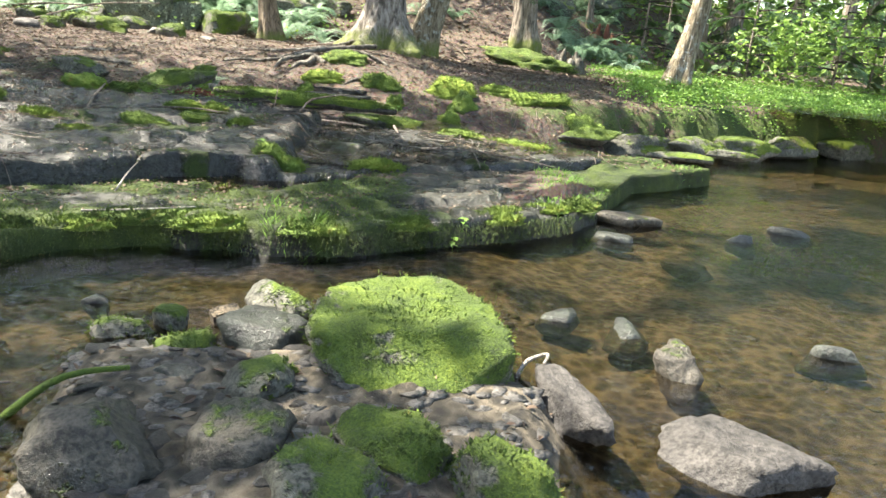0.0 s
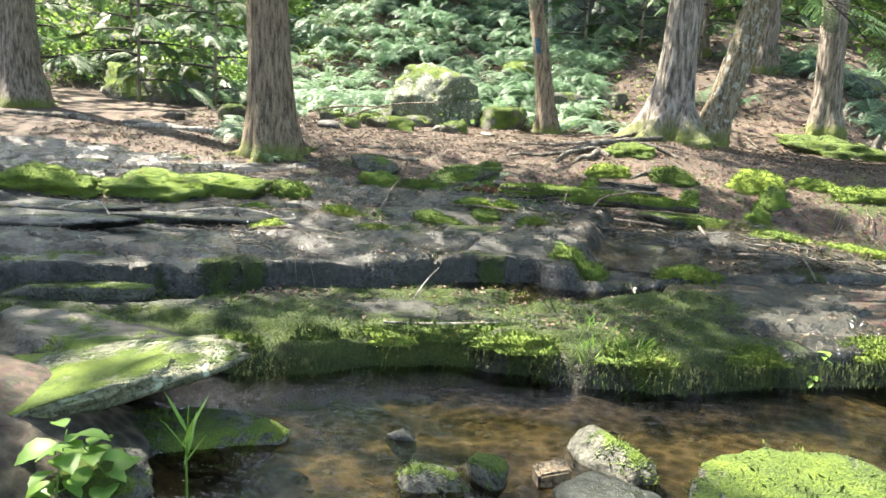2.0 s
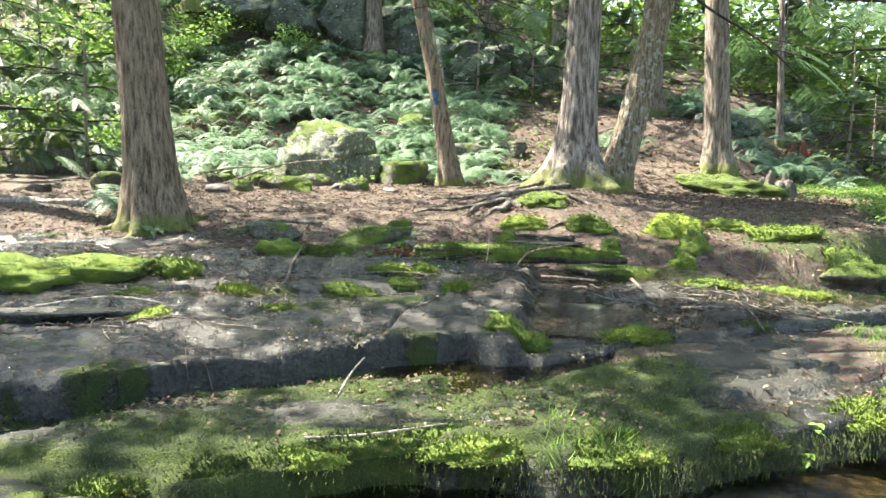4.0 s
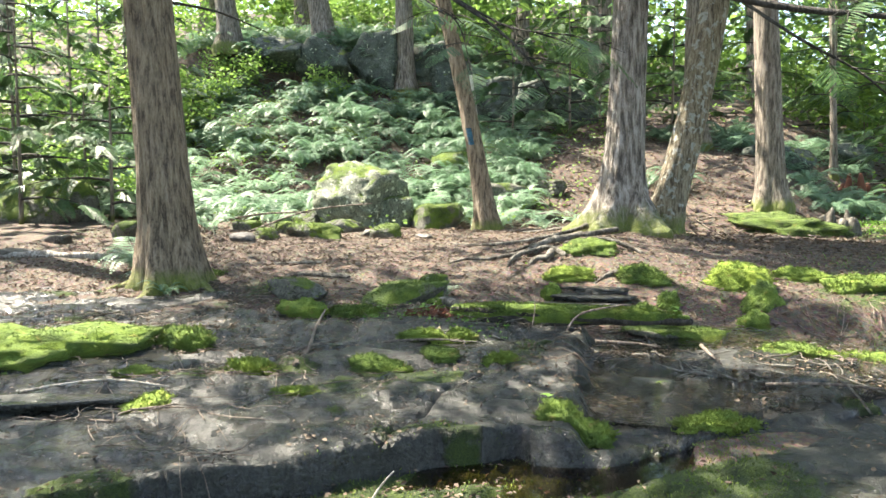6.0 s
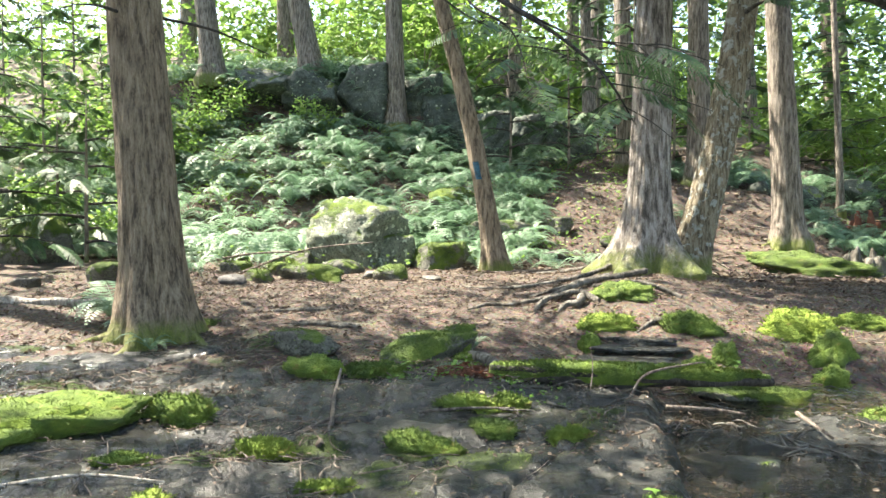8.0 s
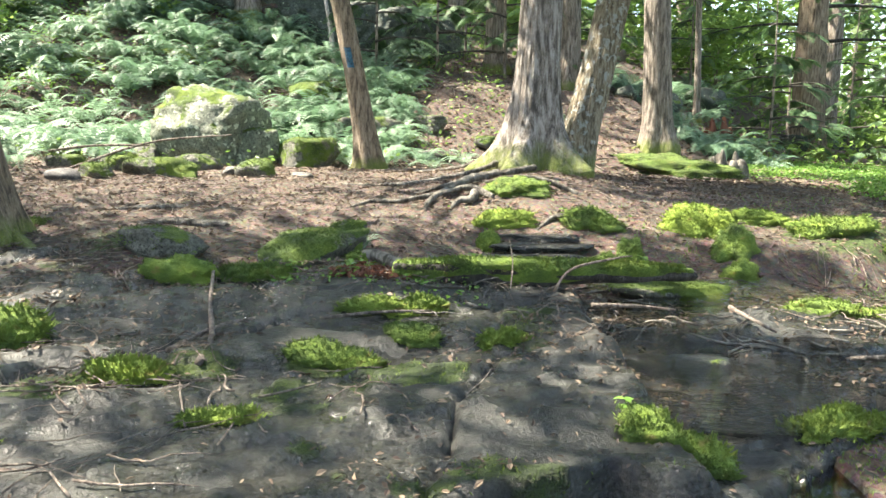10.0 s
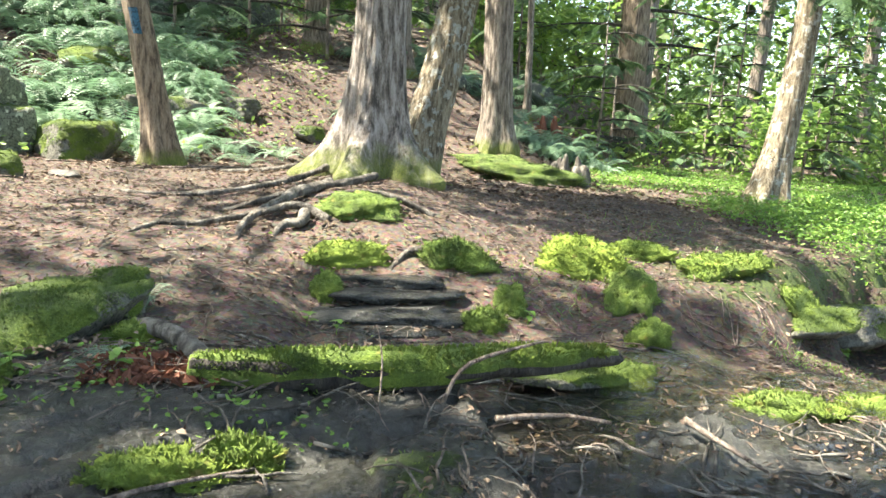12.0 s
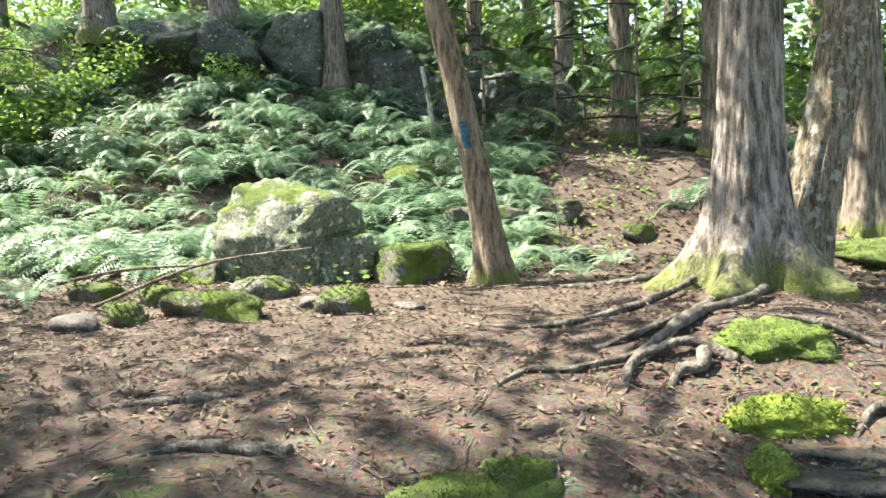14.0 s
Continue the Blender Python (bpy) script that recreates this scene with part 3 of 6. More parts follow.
def bent_leaves(centres, along, across, up, fold=0.35):
    """Leaves of two halves, folded along the middle."""
    c, a, b, u = (np.asarray(v, float) for v in (centres, along, across, up))
    V = np.stack([c - a, c - 0.25 * a + b + fold * u, c + 0.45 * a + 0.7 * b + fold * u, c + a, c + 0.45 * a - 0.7 * b + fold * u, c - 0.25 * a - b + fold * u], 1).reshape(-1, 3)
    i = np.arange(0, len(V), 6)[:, None]
    return V, np.concatenate([i + [0, 3, 2, 1], i + [0, 5, 4, 3]])


def units(n, g, flat=1.0):
    v = g.normal(size=(n, 3)) * [1, 1, flat]
    return v / np.linalg.norm(v, axis=1)[:, None]


def cross_unit(a, g):
    b = np.cross(a, g.normal(size=a.shape))
    return b / (np.linalg.norm(b, axis=1)[:, None] + 1e-9)


# crown leaves are left out to let sun onto these ground spots: x, y, radius
LIT_SPOTS = ((-7.8, 14.3, 1.4), (-6.2, 15.2, 0.8), (-4.6, 12.0, 0.7), (-6.6, 8.4, 0.8), (-5.2, 6.8, 0.6), (-3.2, 12.7, 0.6), (3.6, 16.4, 1.9), (4.6, 12.2, 2.1), (2.6, 11.0, 1.1), (-2.1, 12.5, 0.45),
            (0.3, 10.3, 0.6), (-9.0, 18.0, 1.0), (-13, 22, 1.6), (-8, 27, 3.0), (-3, 21.5, 1.0), (6.5, 19.5, 2.2), (-1.2, 18.0, 0.9), (-2.0, 10.6, 0.35), 
            (11, 25, 3), (-2.6, 8.0, 0.5), (-0.4, 8.2, 0.6), (1.0, 7.0, 0.7), (-5.0, 16.8, 0.7), (-6.8, 18.2, 0.8), (0.2, 7.8, 0.7), (1.5, 8.1, 1.0), (0.6, 6.5, 0.7), (-1.7, 2.6, 0.4), (0.0, 5.8, 0.7), (-7.5, 17.0, 1.1), (-9.5, 15.6, 1.2), (-4.5, 18.5, 0.9), (0.5, 19.0, 1.2), (2.0, 22.0, 1.5))
SUN_DIR = np.array([math.sin(radians(-SUN_WAY)) * math.cos(radians(SUN_UP)), math.cos(radians(SUN_WAY)) * math.cos(radians(SUN_UP)), -math.sin(radians(SUN_UP))])


def shading(C):
    """Which leaf places don't shade the ground spots picked for sun."""
    k = (C[:, 2] - 0.8) / -SUN_DIR[2]
    G = C + SUN_DIR * k[:, None]
    ok = np.ones(len(C), bool)
    for x, y, r in LIT_SPOTS:
        e = np.hypot(G[:, 0] - x, G[:, 1] - y) / r
        ok &= e > 0.8 + 0.35 * value(G[:, 0] * 3, G[:, 1] * 3)
    return ok


def crown(x, y, z0, z1, radius, n, g, size=0.16, needle=True, open_to_sun=True):
    """Leaves of a crown as a cloud of drooping sprays in uneven tiers."""
    tiers = g.integers(9, 14)
    zt = np.linspace(z0, z1, tiers)
    boughs = []
    for q, z in enumerate(zt):
        r = radius * (1 - 0.75 * (z - z0) / (z1 - z0)) ** 0.8
        for _ in range(7):
            a = g.uniform(0, 2 * np.pi)
            boughs.append((x, y, z + g.uniform(-0.3, 0.3), a, r * g.uniform(0.6, 1.1)))
    per = max(4, n // len(boughs))
    C = []
    for bx, by, bz, a, r in boughs:
        s = np.sqrt(g.uniform(0.02, 1, per)) * r
        side = g.normal(size=per) * 0.22 * (r - 0.6 * s + 0.3)
        C.append(np.stack([bx + np.cos(a) * s - np.sin(a) * side, by + np.sin(a) * s + np.cos(a) * side, bz - 0.12 * s**1.3 + g.normal(size=per) * 0.08], 1))
    C = np.concatenate(C)
    if open_to_sun:
        C = C[shading(C)]
    d = units(len(C), g, 0.35)
    e = cross_unit(d, g)
    s = g.uniform(0.6, 1.3, (len(C), 1)) * size
    return quads(C, d * s, e * s * (0.32 if needle else 0.55))


def spray(g, length=1.0, droop=0.25, n=20):
    """A flat hemlock spray along +x with side twigs of short needles."""
    Cs, A, B = [], [], []
    for i in range(n):
        s = (i + 1) / n
        for side in (-1, 1):
            L = length * 0.30 * (1 - s) ** 0.7 + 0.04
            k = max(3, int(L / 0.03))
            q = np.linspace(0.1, 1, k)
            ang = side * radians(g.uniform(45, 62))
            base = np.array([s * length, 0, -droop * s * s])
            dirn = np.array([math.cos(ang), math.sin(ang), -0.25])
            P = base + q[:, None] * L * dirn - np.stack([0 * q, 0 * q, 0.12 * L * q * q], 1)
            Cs.append(P)
            A.append(np.tile(dirn * 0.024, (k, 1)))
            B.append(np.tile(np.array([-dirn[1], dirn[0], 0.15]) * 0.011, (k, 1)))
    return np.concatenate(Cs), np.concatenate(A), np.concatenate(B)


SPRAYS = [spray(np.random.default_rng(40 + i), 1.0, 0.2 + 0.1 * i) for i in range(3)]


def bough(base, way, length, g, count=7):
    """Needle sprays along a drooping branch; returns limb and needles."""
    base, way = np.asarray(base, float), np.asarray(way, float)
    way = way / np.linalg.norm(way)
    q = np.linspace(0, 1, 5)
    L = base + q[:, None] * length * way - np.stack([0 * q, 0 * q, 0.22 * length * q**2], 1)
    limb = tube(L, np.linspace(0.012 + 0.012 * length, 0.004, 5), 5)
    leaf = []
    for i in range(int(1.5 * count)):
        s = g.uniform(0.2, 1.0) if i else 1.0
        p = base + s * length * way - np.array([0, 0, 0.22 * length * s * s])
        yaw = math.atan2(way[1], way[0]) + (g.uniform(-1.0, 1.0) if i else 0)
        C, A, B = SPRAYS[g.integers(3)]
        k = g.uniform(0.32, 0.6) * min(1.3, 0.5 + 0.3 * length)
        R = np.array(Euler((g.uniform(-0.35, 0.35), g.uniform(0.0, 0.5), yaw)).to_matrix())
        leaf.append(quads(p + k * C @ R.T, 0.85 * A @ R.T, 0.75 * B @ R.T))
    V = np.concatenate([v for v, _ in leaf])
    return limb, (V, np.arange(len(V)).reshape(-1, 4))


def trunk_mesh(h, r, lean, seed, flare=0.5, lobes=5, seg=40, rows=70, ridge=0.05, bend=0.0, taper=0.55, flare_h=0.35):
    """A bark-ridged trunk with a lobed foot, from z = -0.25 up."""
    q = np.linspace(0, 1, rows) ** 1.6
    z = -0.25 + q * (h + 0.25)
    th = np.linspace(0, 2 * np.pi, seg, endpoint=False)
    Z, T = np.meshgrid(z, th, indexing="ij")
    base = r * (1 - taper * np.clip(Z, 0, h) / h)
    lob = 0.55 + 0.45 * np.cos(lobes * T + seed + 0.8 * np.sin(T + seed))
    fl = flare * np.exp(-np.clip(Z, 0, 99) / flare_h) * (0.35 + 1.1 * lob)
    rid = np.abs(fbm(np.cos(T) * r * 22 + seed * 3, np.sin(T) * r * 22, Z * 1.6, 3))
    rad = base * (1 + fl) * (1 + ridge * (1 - 3.2 * rid)) + 0.03 * r * fbm(np.cos(T) + seed, np.sin(T), Z * 0.9)
    zc = np.clip(Z, 0, 99)
    cx = lean[0] * zc + bend * np.sin(zc * 0.9) * 0.1
    cy = lean[1] * zc + bend * np.cos(zc * 0.7 + seed) * 0.05
    V = np.stack([cx + rad * np.cos(T), cy + rad * np.sin(T), Z], -1).reshape(-1, 3)
    I = np.arange(rows * seg).reshape(rows, seg)
    J = np.roll(I, -1, 1)
    F = np.stack([I[:-1], J[:-1], J[1:], I[1:]], -1).reshape(-1, 4).tolist()
    F.append(I[-1].tolist())
    return V, F


def tree(x, y, h, r, lean, mat, label, seed, category="tree", group="", roots=0, crown_at=None, boughs=(), stubs=0, flare=0.5, lobes=5, seg=40, rows=70, ridge=0.05, bend=0.0, leaves=2600, flare_h=0.35, taper=0.55):
    g = np.random.default_rng(seed)
    z = float(ground(x, y))
    ob = holder("tree", x, y, z, label, category, group)
    part("trunk", *trunk_mesh(h, r, lean, seed, flare, lobes, seg, rows, ridge, bend, taper, flare_h), mat, ob)
    for i in range(roots):
        a = 2 * np.pi * (i + g.uniform(-0.25, 0.25)) / roots
        L = r * g.uniform(1.2, 2.4)
        s = np.linspace(r * 0.7, r * 0.8 + L, 6)
        aa = a + np.linspace(0, g.uniform(-0.6, 0.6), 6)
        px, py = s * np.cos(aa), s * np.sin(aa)
        pz = ground(x + px, y + py) - z + np.array([0.28, 0.12, 0.04, 0.0, -0.01, -0.07]) * r / 0.35
        part("root", *tube(np.stack([px, py, pz], 1), np.linspace(0.28, 0.07, 6) * r, 8, 0.35, seed + i), mat, ob)
    for i in range(stubs):
        zz = g.uniform(1.8, 5.0)
        a = g.uniform(0, 2 * np.pi)
        rr = r * (1 - taper * zz / h)
        b = np.array([lean[0] * zz + rr * 0.8 * math.cos(a), lean[1] * zz + rr * 0.8 * math.sin(a), zz])
        L = g.uniform(0.3, 1.1)
        w = np.array([math.cos(a), math.sin(a), g.uniform(-0.3, 0.2)])
        part("dead_branch", *tube([b, b + w * L * 0.5, b + w * L + [0, 0, -0.1 * L]], [0.016, 0.011, 0.004], 6), M_DARKWOOD, ob)
    limbs, needles = [], []
    for bz, a, L, cnt in boughs:
        b = (lean[0] * bz, lean[1] * bz, bz)
        l, n = bough(b, (math.cos(a), math.sin(a), 0.12), L, g, cnt)
        limbs.append(l)
        needles.append(n)
    for l, n in zip(limbs, needles):
        br = part("branch", *l, M_DARKWOOD, ob)
        part("needles", *n, M_NEEDLE, br, smooth=False)
    if crown_at:
        z0, z1, rad = crown_at
        V, F = crown(x + lean[0] * z1 * 0.6, y + lean[1] * z1 * 0.6, z + z0, z + z1, rad, leaves, g)
        part("crown", V - [x, y, z], F, M_NEEDLE, ob, smooth=False)
    return ob


# ---- ground, ledges, water ----
def ground_moss(X, Y):
    m = 0.12 + 0.35 * ramp(0.1, 0.5, fbm(X * 0.9 + 3, Y * 0.9))
    m += 0.45 * np.exp(-((X + 5.9) ** 2 + (Y - 9.1) ** 2) / 0.5) + 0.35 * ramp(1.0, 3.0, X) * ramp(9.3, 9.8, Y) * ramp(20, 12, Y) * 0.9
    m += 0.45 * np.exp(-((X - 0.6) ** 2 / 1.8 + (Y - 10.3) ** 2 / 0.35)) + 0.4 * np.exp(-((X - 0.8) ** 2 / 1.2 + (Y - 15.6) ** 2 / 0.8))
    m += 0.3 * np.exp(-((X + 3.9) ** 2 / 0.6 + (Y - 8.4) ** 2 / 0.3)) + 0.25 * ramp(15, 18, Y) * ramp(-3, -6, X)
    shore = np.interp(X, [-0.6, -0.3, 0.6, 1.6, 2.4, 4.5, 9], [8.8, 9.2, 9.9, 10.45, 10.95, 12.1, 15.3])
    m += 0.22 * np.exp(-((Y - shore - 0.05) ** 2) / 0.12) * ramp(-0.6, 0.2, X)
    return m - 0.35 * np.exp(-((X + 3.0) ** 2 / 8 + (Y - 11.2) ** 2 / 2.2))


V, F = sheet(spread(-8, 4, 0.075, 1.1, 95), spread(-1, 17, 0.075, 1.1, 95), ground)
bed = ramp(0.25, -0.1, V[:, 1] - lip_low(V[:, 0])) * ramp(0.32, 0.12, V[:, 2] - water_level(V[:, 0], V[:, 1]))
thing("ground", V, F, M_SOIL, "brown forest floor of needles, leaves and stony creek bed", "ground", kind="structure", attrs={"moss": ground_moss(V[:, 0], V[:, 1]), "bed": bed})


def low_moss(X, Y):
    d = Y - lip_low(X)
    lip = np.exp(-((d - 0.16) ** 2) / 0.05)
    m = 0.47 + 0.16 * lip * ramp(0.4, -0.6, X) + 0.42 * fbm(X * 1.4 + 2, Y * 1.8) + 0.10 * ramp(-0.6, -1.6, X)
    m += 0.35 * ramp(0.8, 1.4, X) - 0.3 * ramp(-0.7, 0.0, X) * ramp(0.9, 0.4, X) * ramp(0.25, 0.5, d)
    return m - 0.35 * ramp(0.05, -0.10, d) * ramp(-0.2, -0.02, d)


def high_moss(X, Y):
    m = 0.08 + 0.5 * ramp(0.22, 0.5, fbm(X * 1.6 + 9, Y * 2.2)) + 0.35 * ramp(0.4, 1.4, X) + 0.25 * ramp(-3.9, -5.0, X)
    m += 0.35 * np.exp(-((X + 1.55) ** 2 / 0.02 + (Y - 7.0) ** 2 / 0.3)) + 0.5 * np.exp(-((X + 1.45) ** 2 / 0.06 + (Y - 6.5) ** 2 / 0.02))
    return m


def pieces(F, who, n):
    """Connected pieces of the slabs; scraps join the slab beside them."""
    for final in (False, False, False, True):
        part_of = np.zeros(len(F), int)
        for i in np.unique(who):
            k = np.flatnonzero(who == i)
            near = np.arange(n)
            while True:
                low = near[F[k]].min(1)
                then = near.copy()
                np.minimum.at(then, F[k].ravel(), np.repeat(low, F.shape[1]))
                then = then[then]
                if (then == near).all():
                    break
                near = then
            part_of[k] = near[F[k][:, 0]] + i * n
        if final:
            return part_of
        names, back, count = np.unique(part_of, return_inverse=True, return_counts=True)
        small = count[back] < 150
        owner = np.full(n, -1)
        owner[F[~small].ravel()] = np.repeat(who[~small], F.shape[1])
        for q in np.flatnonzero(small):
            got = owner[F[q]]
            if (got >= 0).any():
                who[q] = got[got >= 0][0]
                owner[F[q]] = who[q]


def bedrock(V, F, mat, label, moss):
    """A ledge, split at its joints into slabs."""
    ob = holder("rock_ledge", 0, 0, 0, label, "rock ledge")
    C = V[F].mean(1)
    who = slabs(C[:, 0], C[:, 1])[0]
    who = pieces(F, who, len(V))
    for i in np.unique(who):
        f = F[who == i]
        used = np.unique(f)
        to = np.zeros(len(V), int)
        to[used] = np.arange(len(used))
        new("slab", mesh("slab", V[used], to[f], mat, True, {"moss": moss[used]})).parent = ob


V, F = sheet(np.arange(-9, 3.4, 0.025), np.arange(1.4, 8.8, 0.025), low_ledge, lambda X, Y: (Y > lip_low(X) - 0.5) & (Y < lip_high(X) + 0.25))
V[:, 2] -= 0.25 * ramp(2.4, 3.3, V[:, 0])
bedrock(V, F, M_LOW, "low dark bedrock ledge with green moss along its dripping lip", low_moss(V[:, 0], V[:, 1]))
V, F = sheet(np.arange(-9, 2.2, 0.025), np.arange(0.8, 9.0, 0.025), high_ledge, lambda X, Y: (Y > lip_high(X) - 0.24) & (Y < 9.0 - 0.5 * ramp(-3, -5, X)))
V[:, 2] -= 0.3 * ramp(1.2, 2.1, V[:, 0]) + 0.15 * ramp(8.3, 8.9, V[:, 1])
bedrock(V, F, M_HIGH, "upper ledge of wet layered slate with a dark step face", high_moss(V[:, 0], V[:, 1]))

V, F = sheet(np.arange(-14, 18, 0.08), np.arange(-9, 13.5, 0.08), lambda X, Y: water_level(X, Y) + 0.004 * fbm(X * 6, Y * 9), lambda X, Y: (ground(X, Y) < water_level(X, Y) + 0.06) & (Y < lip_low(X) + 0.5))
riffle = 2.2 * np.exp(-((V[:, 1] - lip_low(V[:, 0]) + 0.22) ** 2) / 0.02) * ramp(0.3, -0.7, V[:, 0]) + np.exp(-((V[:, 0] + 0.85) ** 2 / 0.05 + (V[:, 1] - 3.85) ** 2 / 0.08)) + np.exp(-((V[:, 1] - 3.6) ** 2) / 0.02) * ramp(0.4, 0.8, V[:, 0]) * ramp(1.6, 1.2, V[:, 0])
thing("water", V, F, M_WATER, "clear shallow brown creek water with a riffle", "water", kind="structure", attrs={"riffle": riffle})
V, F = sheet(np.arange(-2.1, 0.5, 0.03), np.arange(5.4, 7.6, 0.03), lambda X, Y: 0.135 + 0.001 * fbm(X * 6, Y * 6), lambda X, Y: (low_ledge(X, Y) < 0.16) & (Y < lip_high(X) + 0.1) & (Y > lip_low(X) + 0.55))
thing("water", V, F, M_POOL, "still brown pool lying in the ledge", "water", kind="structure", attrs={"riffle": 0 * V[:, 0]})
def runnel(X, Y):
    return 0.252 + 0.06 * (Y - 7.2) - 0.12 * ramp(-0.3, 1.6, X) + 0.002 * fbm(X * 6, Y * 6)


V, F = sheet(np.arange(-1.5, 2.3, 0.04), np.arange(6.6, 10.3, 0.04), runnel, lambda X, Y: (Y > lip_high(X) + 0.1) & (Y < 8.95 + 0.9 * ramp(-0.4, 1.2, X)) & (np.abs(surface(X, Y) - runnel(X, Y)) < 0.12))
thing("water", V, F, M_SHEET, "thin sheet of water running over slate", "water", kind="structure", attrs={"riffle": 0.3 * ramp(8.6, 7.6, V[:, 1])})
V, F = sheet(np.arange(4.0, 16, 0.1), np.arange(11.5, 24, 0.1), lambda X, Y: 0.66 + 0.004 * fbm(X * 4, Y * 4), lambda X, Y: np.abs(Y - (10.6 + 0.75 * (X - 4))) < 1.9 + 0.5 * fbm(X, Y))
thing("water", V, F, M_WATER, "upstream stretch of the creek", "water", kind="structure", attrs={"riffle": 0.3 + 0 * V[:, 0]})

# ---- creek stones ----
G1 = "stones in the creek"
for x, y, z, size, mat, label, turn, seed, kw in (
        (-0.12, 3.56, -0.10, (0.35, 0.34, 0.29), M_MOSSY, "large low boulder coated in bright green moss", 35, 11, dict(level=5, flat=0.6, cuts=6)),
        (-0.67, 3.58, 0.0, (0.15, 0.12, 0.11), M_DARK, "smooth dark green angular rock on the gravel bar", -15, 5, dict(level=4, cuts=6)),
        (-0.74, 4.09, -0.08, (0.19, 0.11, 0.12), M_HALF, "grey wedge rock with a mossy end in the riffle", -28, 8, dict(level=4, tip=(0, 8))),
        (-1.11, 3.77, -0.04, (0.07, 0.065, 0.085), M_MOSSY, "small round stone wrapped in moss", 0, 3, {}),
        (-0.90, 3.42, -0.02, (0.11, 0.095, 0.095), M_MOSSY, "mossy rounded stone beside the gravel", 0, 14, {}),
        (-1.29, 3.66, -0.07, (0.15, 0.08, 0.08), M_HALF, "flat mossy stone at the edge of the pool", 20, 15, {}),
        (-0.35, 3.31, 0.08, (0.10, 0.07, 0.05), M_PALE, "pale flat stone leaning on the mossy boulder", 10, 17, dict(tip=(-10, 6))),
        (-0.53, 3.14, 0.04, (0.14, 0.11, 0.10), M_HALF, "low stone half covered with moss", 40, 18, {}),
        (-0.85, 3.18, 0.07, (0.09, 0.055, 0.035), M_DARK, "thin dark slate plate on the gravel", -5, 19, {}),
        (-1.05, 3.28, 0.02, (0.08, 0.07, 0.05), M_HALF, "small mossy cobble on gravel", 0, 20, {}),
        (-1.51, 3.90, -0.05, (0.055, 0.035, 0.06), M_DARK, "small wet black stone standing in the pool", 10, 21, {}),
        (-0.86, 2.66, 0.04, (0.19, 0.15, 0.14), M_STONE, "blocky brown rock with a mossy crown", -12, 22, dict(level=4)),
        (-0.50, 2.76, 0.03, (0.16, 0.13, 0.11), M_STONE, "dull grey rock on the near bank", 25, 23, dict(level=4)),
        (-0.30, 2.95, 0.06, (0.07, 0.05, 0.05), M_PALE, "small pale wedge stone in the gravel", 30, 24, {}),
        (-0.22, 2.62, 0.0, (0.20, 0.18, 0.13), M_HALF, "broad low rock with moss over one side", -20, 26, dict(level=4)),
        (-0.02, 2.82, 0.03, (0.18, 0.11, 0.14), M_MOSSY, "slanting block under vivid green moss", -24, 25, dict(level=4)),
        (0.25, 2.68, 0.02, (0.17, 0.12, 0.15), M_MOSSY, "bright moss hump by the pool", -30, 26, dict(level=4)),
        (0.50, 3.42, -0.02, (0.27, 0.085, 0.11), M_PALE, "long flat pale stone rising from the pool", 102, 27, dict(level=4, flat=0.5)),
        (1.00, 3.90, -0.05, (0.14, 0.11, 0.10), M_STONE, "grey angular stone in the pool", 60, 28, dict(level=4)),
        (1.05, 3.22, -0.04, (0.24, 0.18, 0.11), M_PALE, "broad flat pinkish grey stone in the pool", -22, 29, dict(level=4, flat=0.5)),
        (0.35, 3.28, -0.02, (0.05, 0.05, 0.05), M_DARK, "small dark wet cobble in mud", 0, 30, {}),
        (0.55, 4.40, -0.08, (0.10, 0.08, 0.07), M_DARK, "brown stone half under water", 30, 31, {}),
        (0.85, 4.29, -0.08, (0.13, 0.10, 0.07), M_DARK, "low stone awash in the pool", 70, 32, {}),
        (1.82, 4.29, -0.08, (0.14, 0.07, 0.09), M_DARK, "black wet stone in the pool", -8, 33, {}),
        (2.03, 6.40, -0.08, (0.10, 0.06, 0.09), M_DARK, "dark stone far out in the pool", 5, 34, {}),
        (2.54, 6.82, -0.08, (0.19, 0.07, 0.09), M_DARK, "long dark stone in the pool", -10, 35, {}),
        (1.20, 6.60, -0.04, (0.25, 0.13, 0.10), M_STONE, "flat grey slab at the end of the ledge", -5, 36, dict(flat=0.4)),
        (1.05, 6.05, -0.05, (0.16, 0.09, 0.08), M_DARK, "low dark slab at the water's edge", -10, 37, dict(flat=0.4)),
        (1.46, 5.66, -0.08, (0.16, 0.09, 0.07), M_STONE, "flat stone just breaking the water", 0, 38, dict(flat=0.4)),
        (2.39, 5.75, -0.08, (0.13, 0.07, 0.07), M_PALE, "pale stone breaking the pool surface", -20, 39, dict(flat=0.4))):
    stone("boulder" if size[0] > 0.3 else "rock", x, y, z, size, mat, label, turn=turn, seed=seed, group="" if size[0] > 0.3 else G1, **kw)
bm = bmesh.new()
bmesh.ops.create_cube(bm, size=1.0)
bmesh.ops.bevel(bm, geom=bm.edges[:], offset=0.10, segments=2, affect="EDGES")
bv = np.array([v.co for v in bm.verts]) * [0.12, 0.075, 0.07]
thing("brick_stone", bv, [[v.index for v in f.verts] for f in bm.faces], M_TAN, "tan block-shaped stone wedged in the riffle", "rock", G1, smooth=False, at=pose(-0.92, 3.86, 0.03, 12, -8, 35))
bm.free()

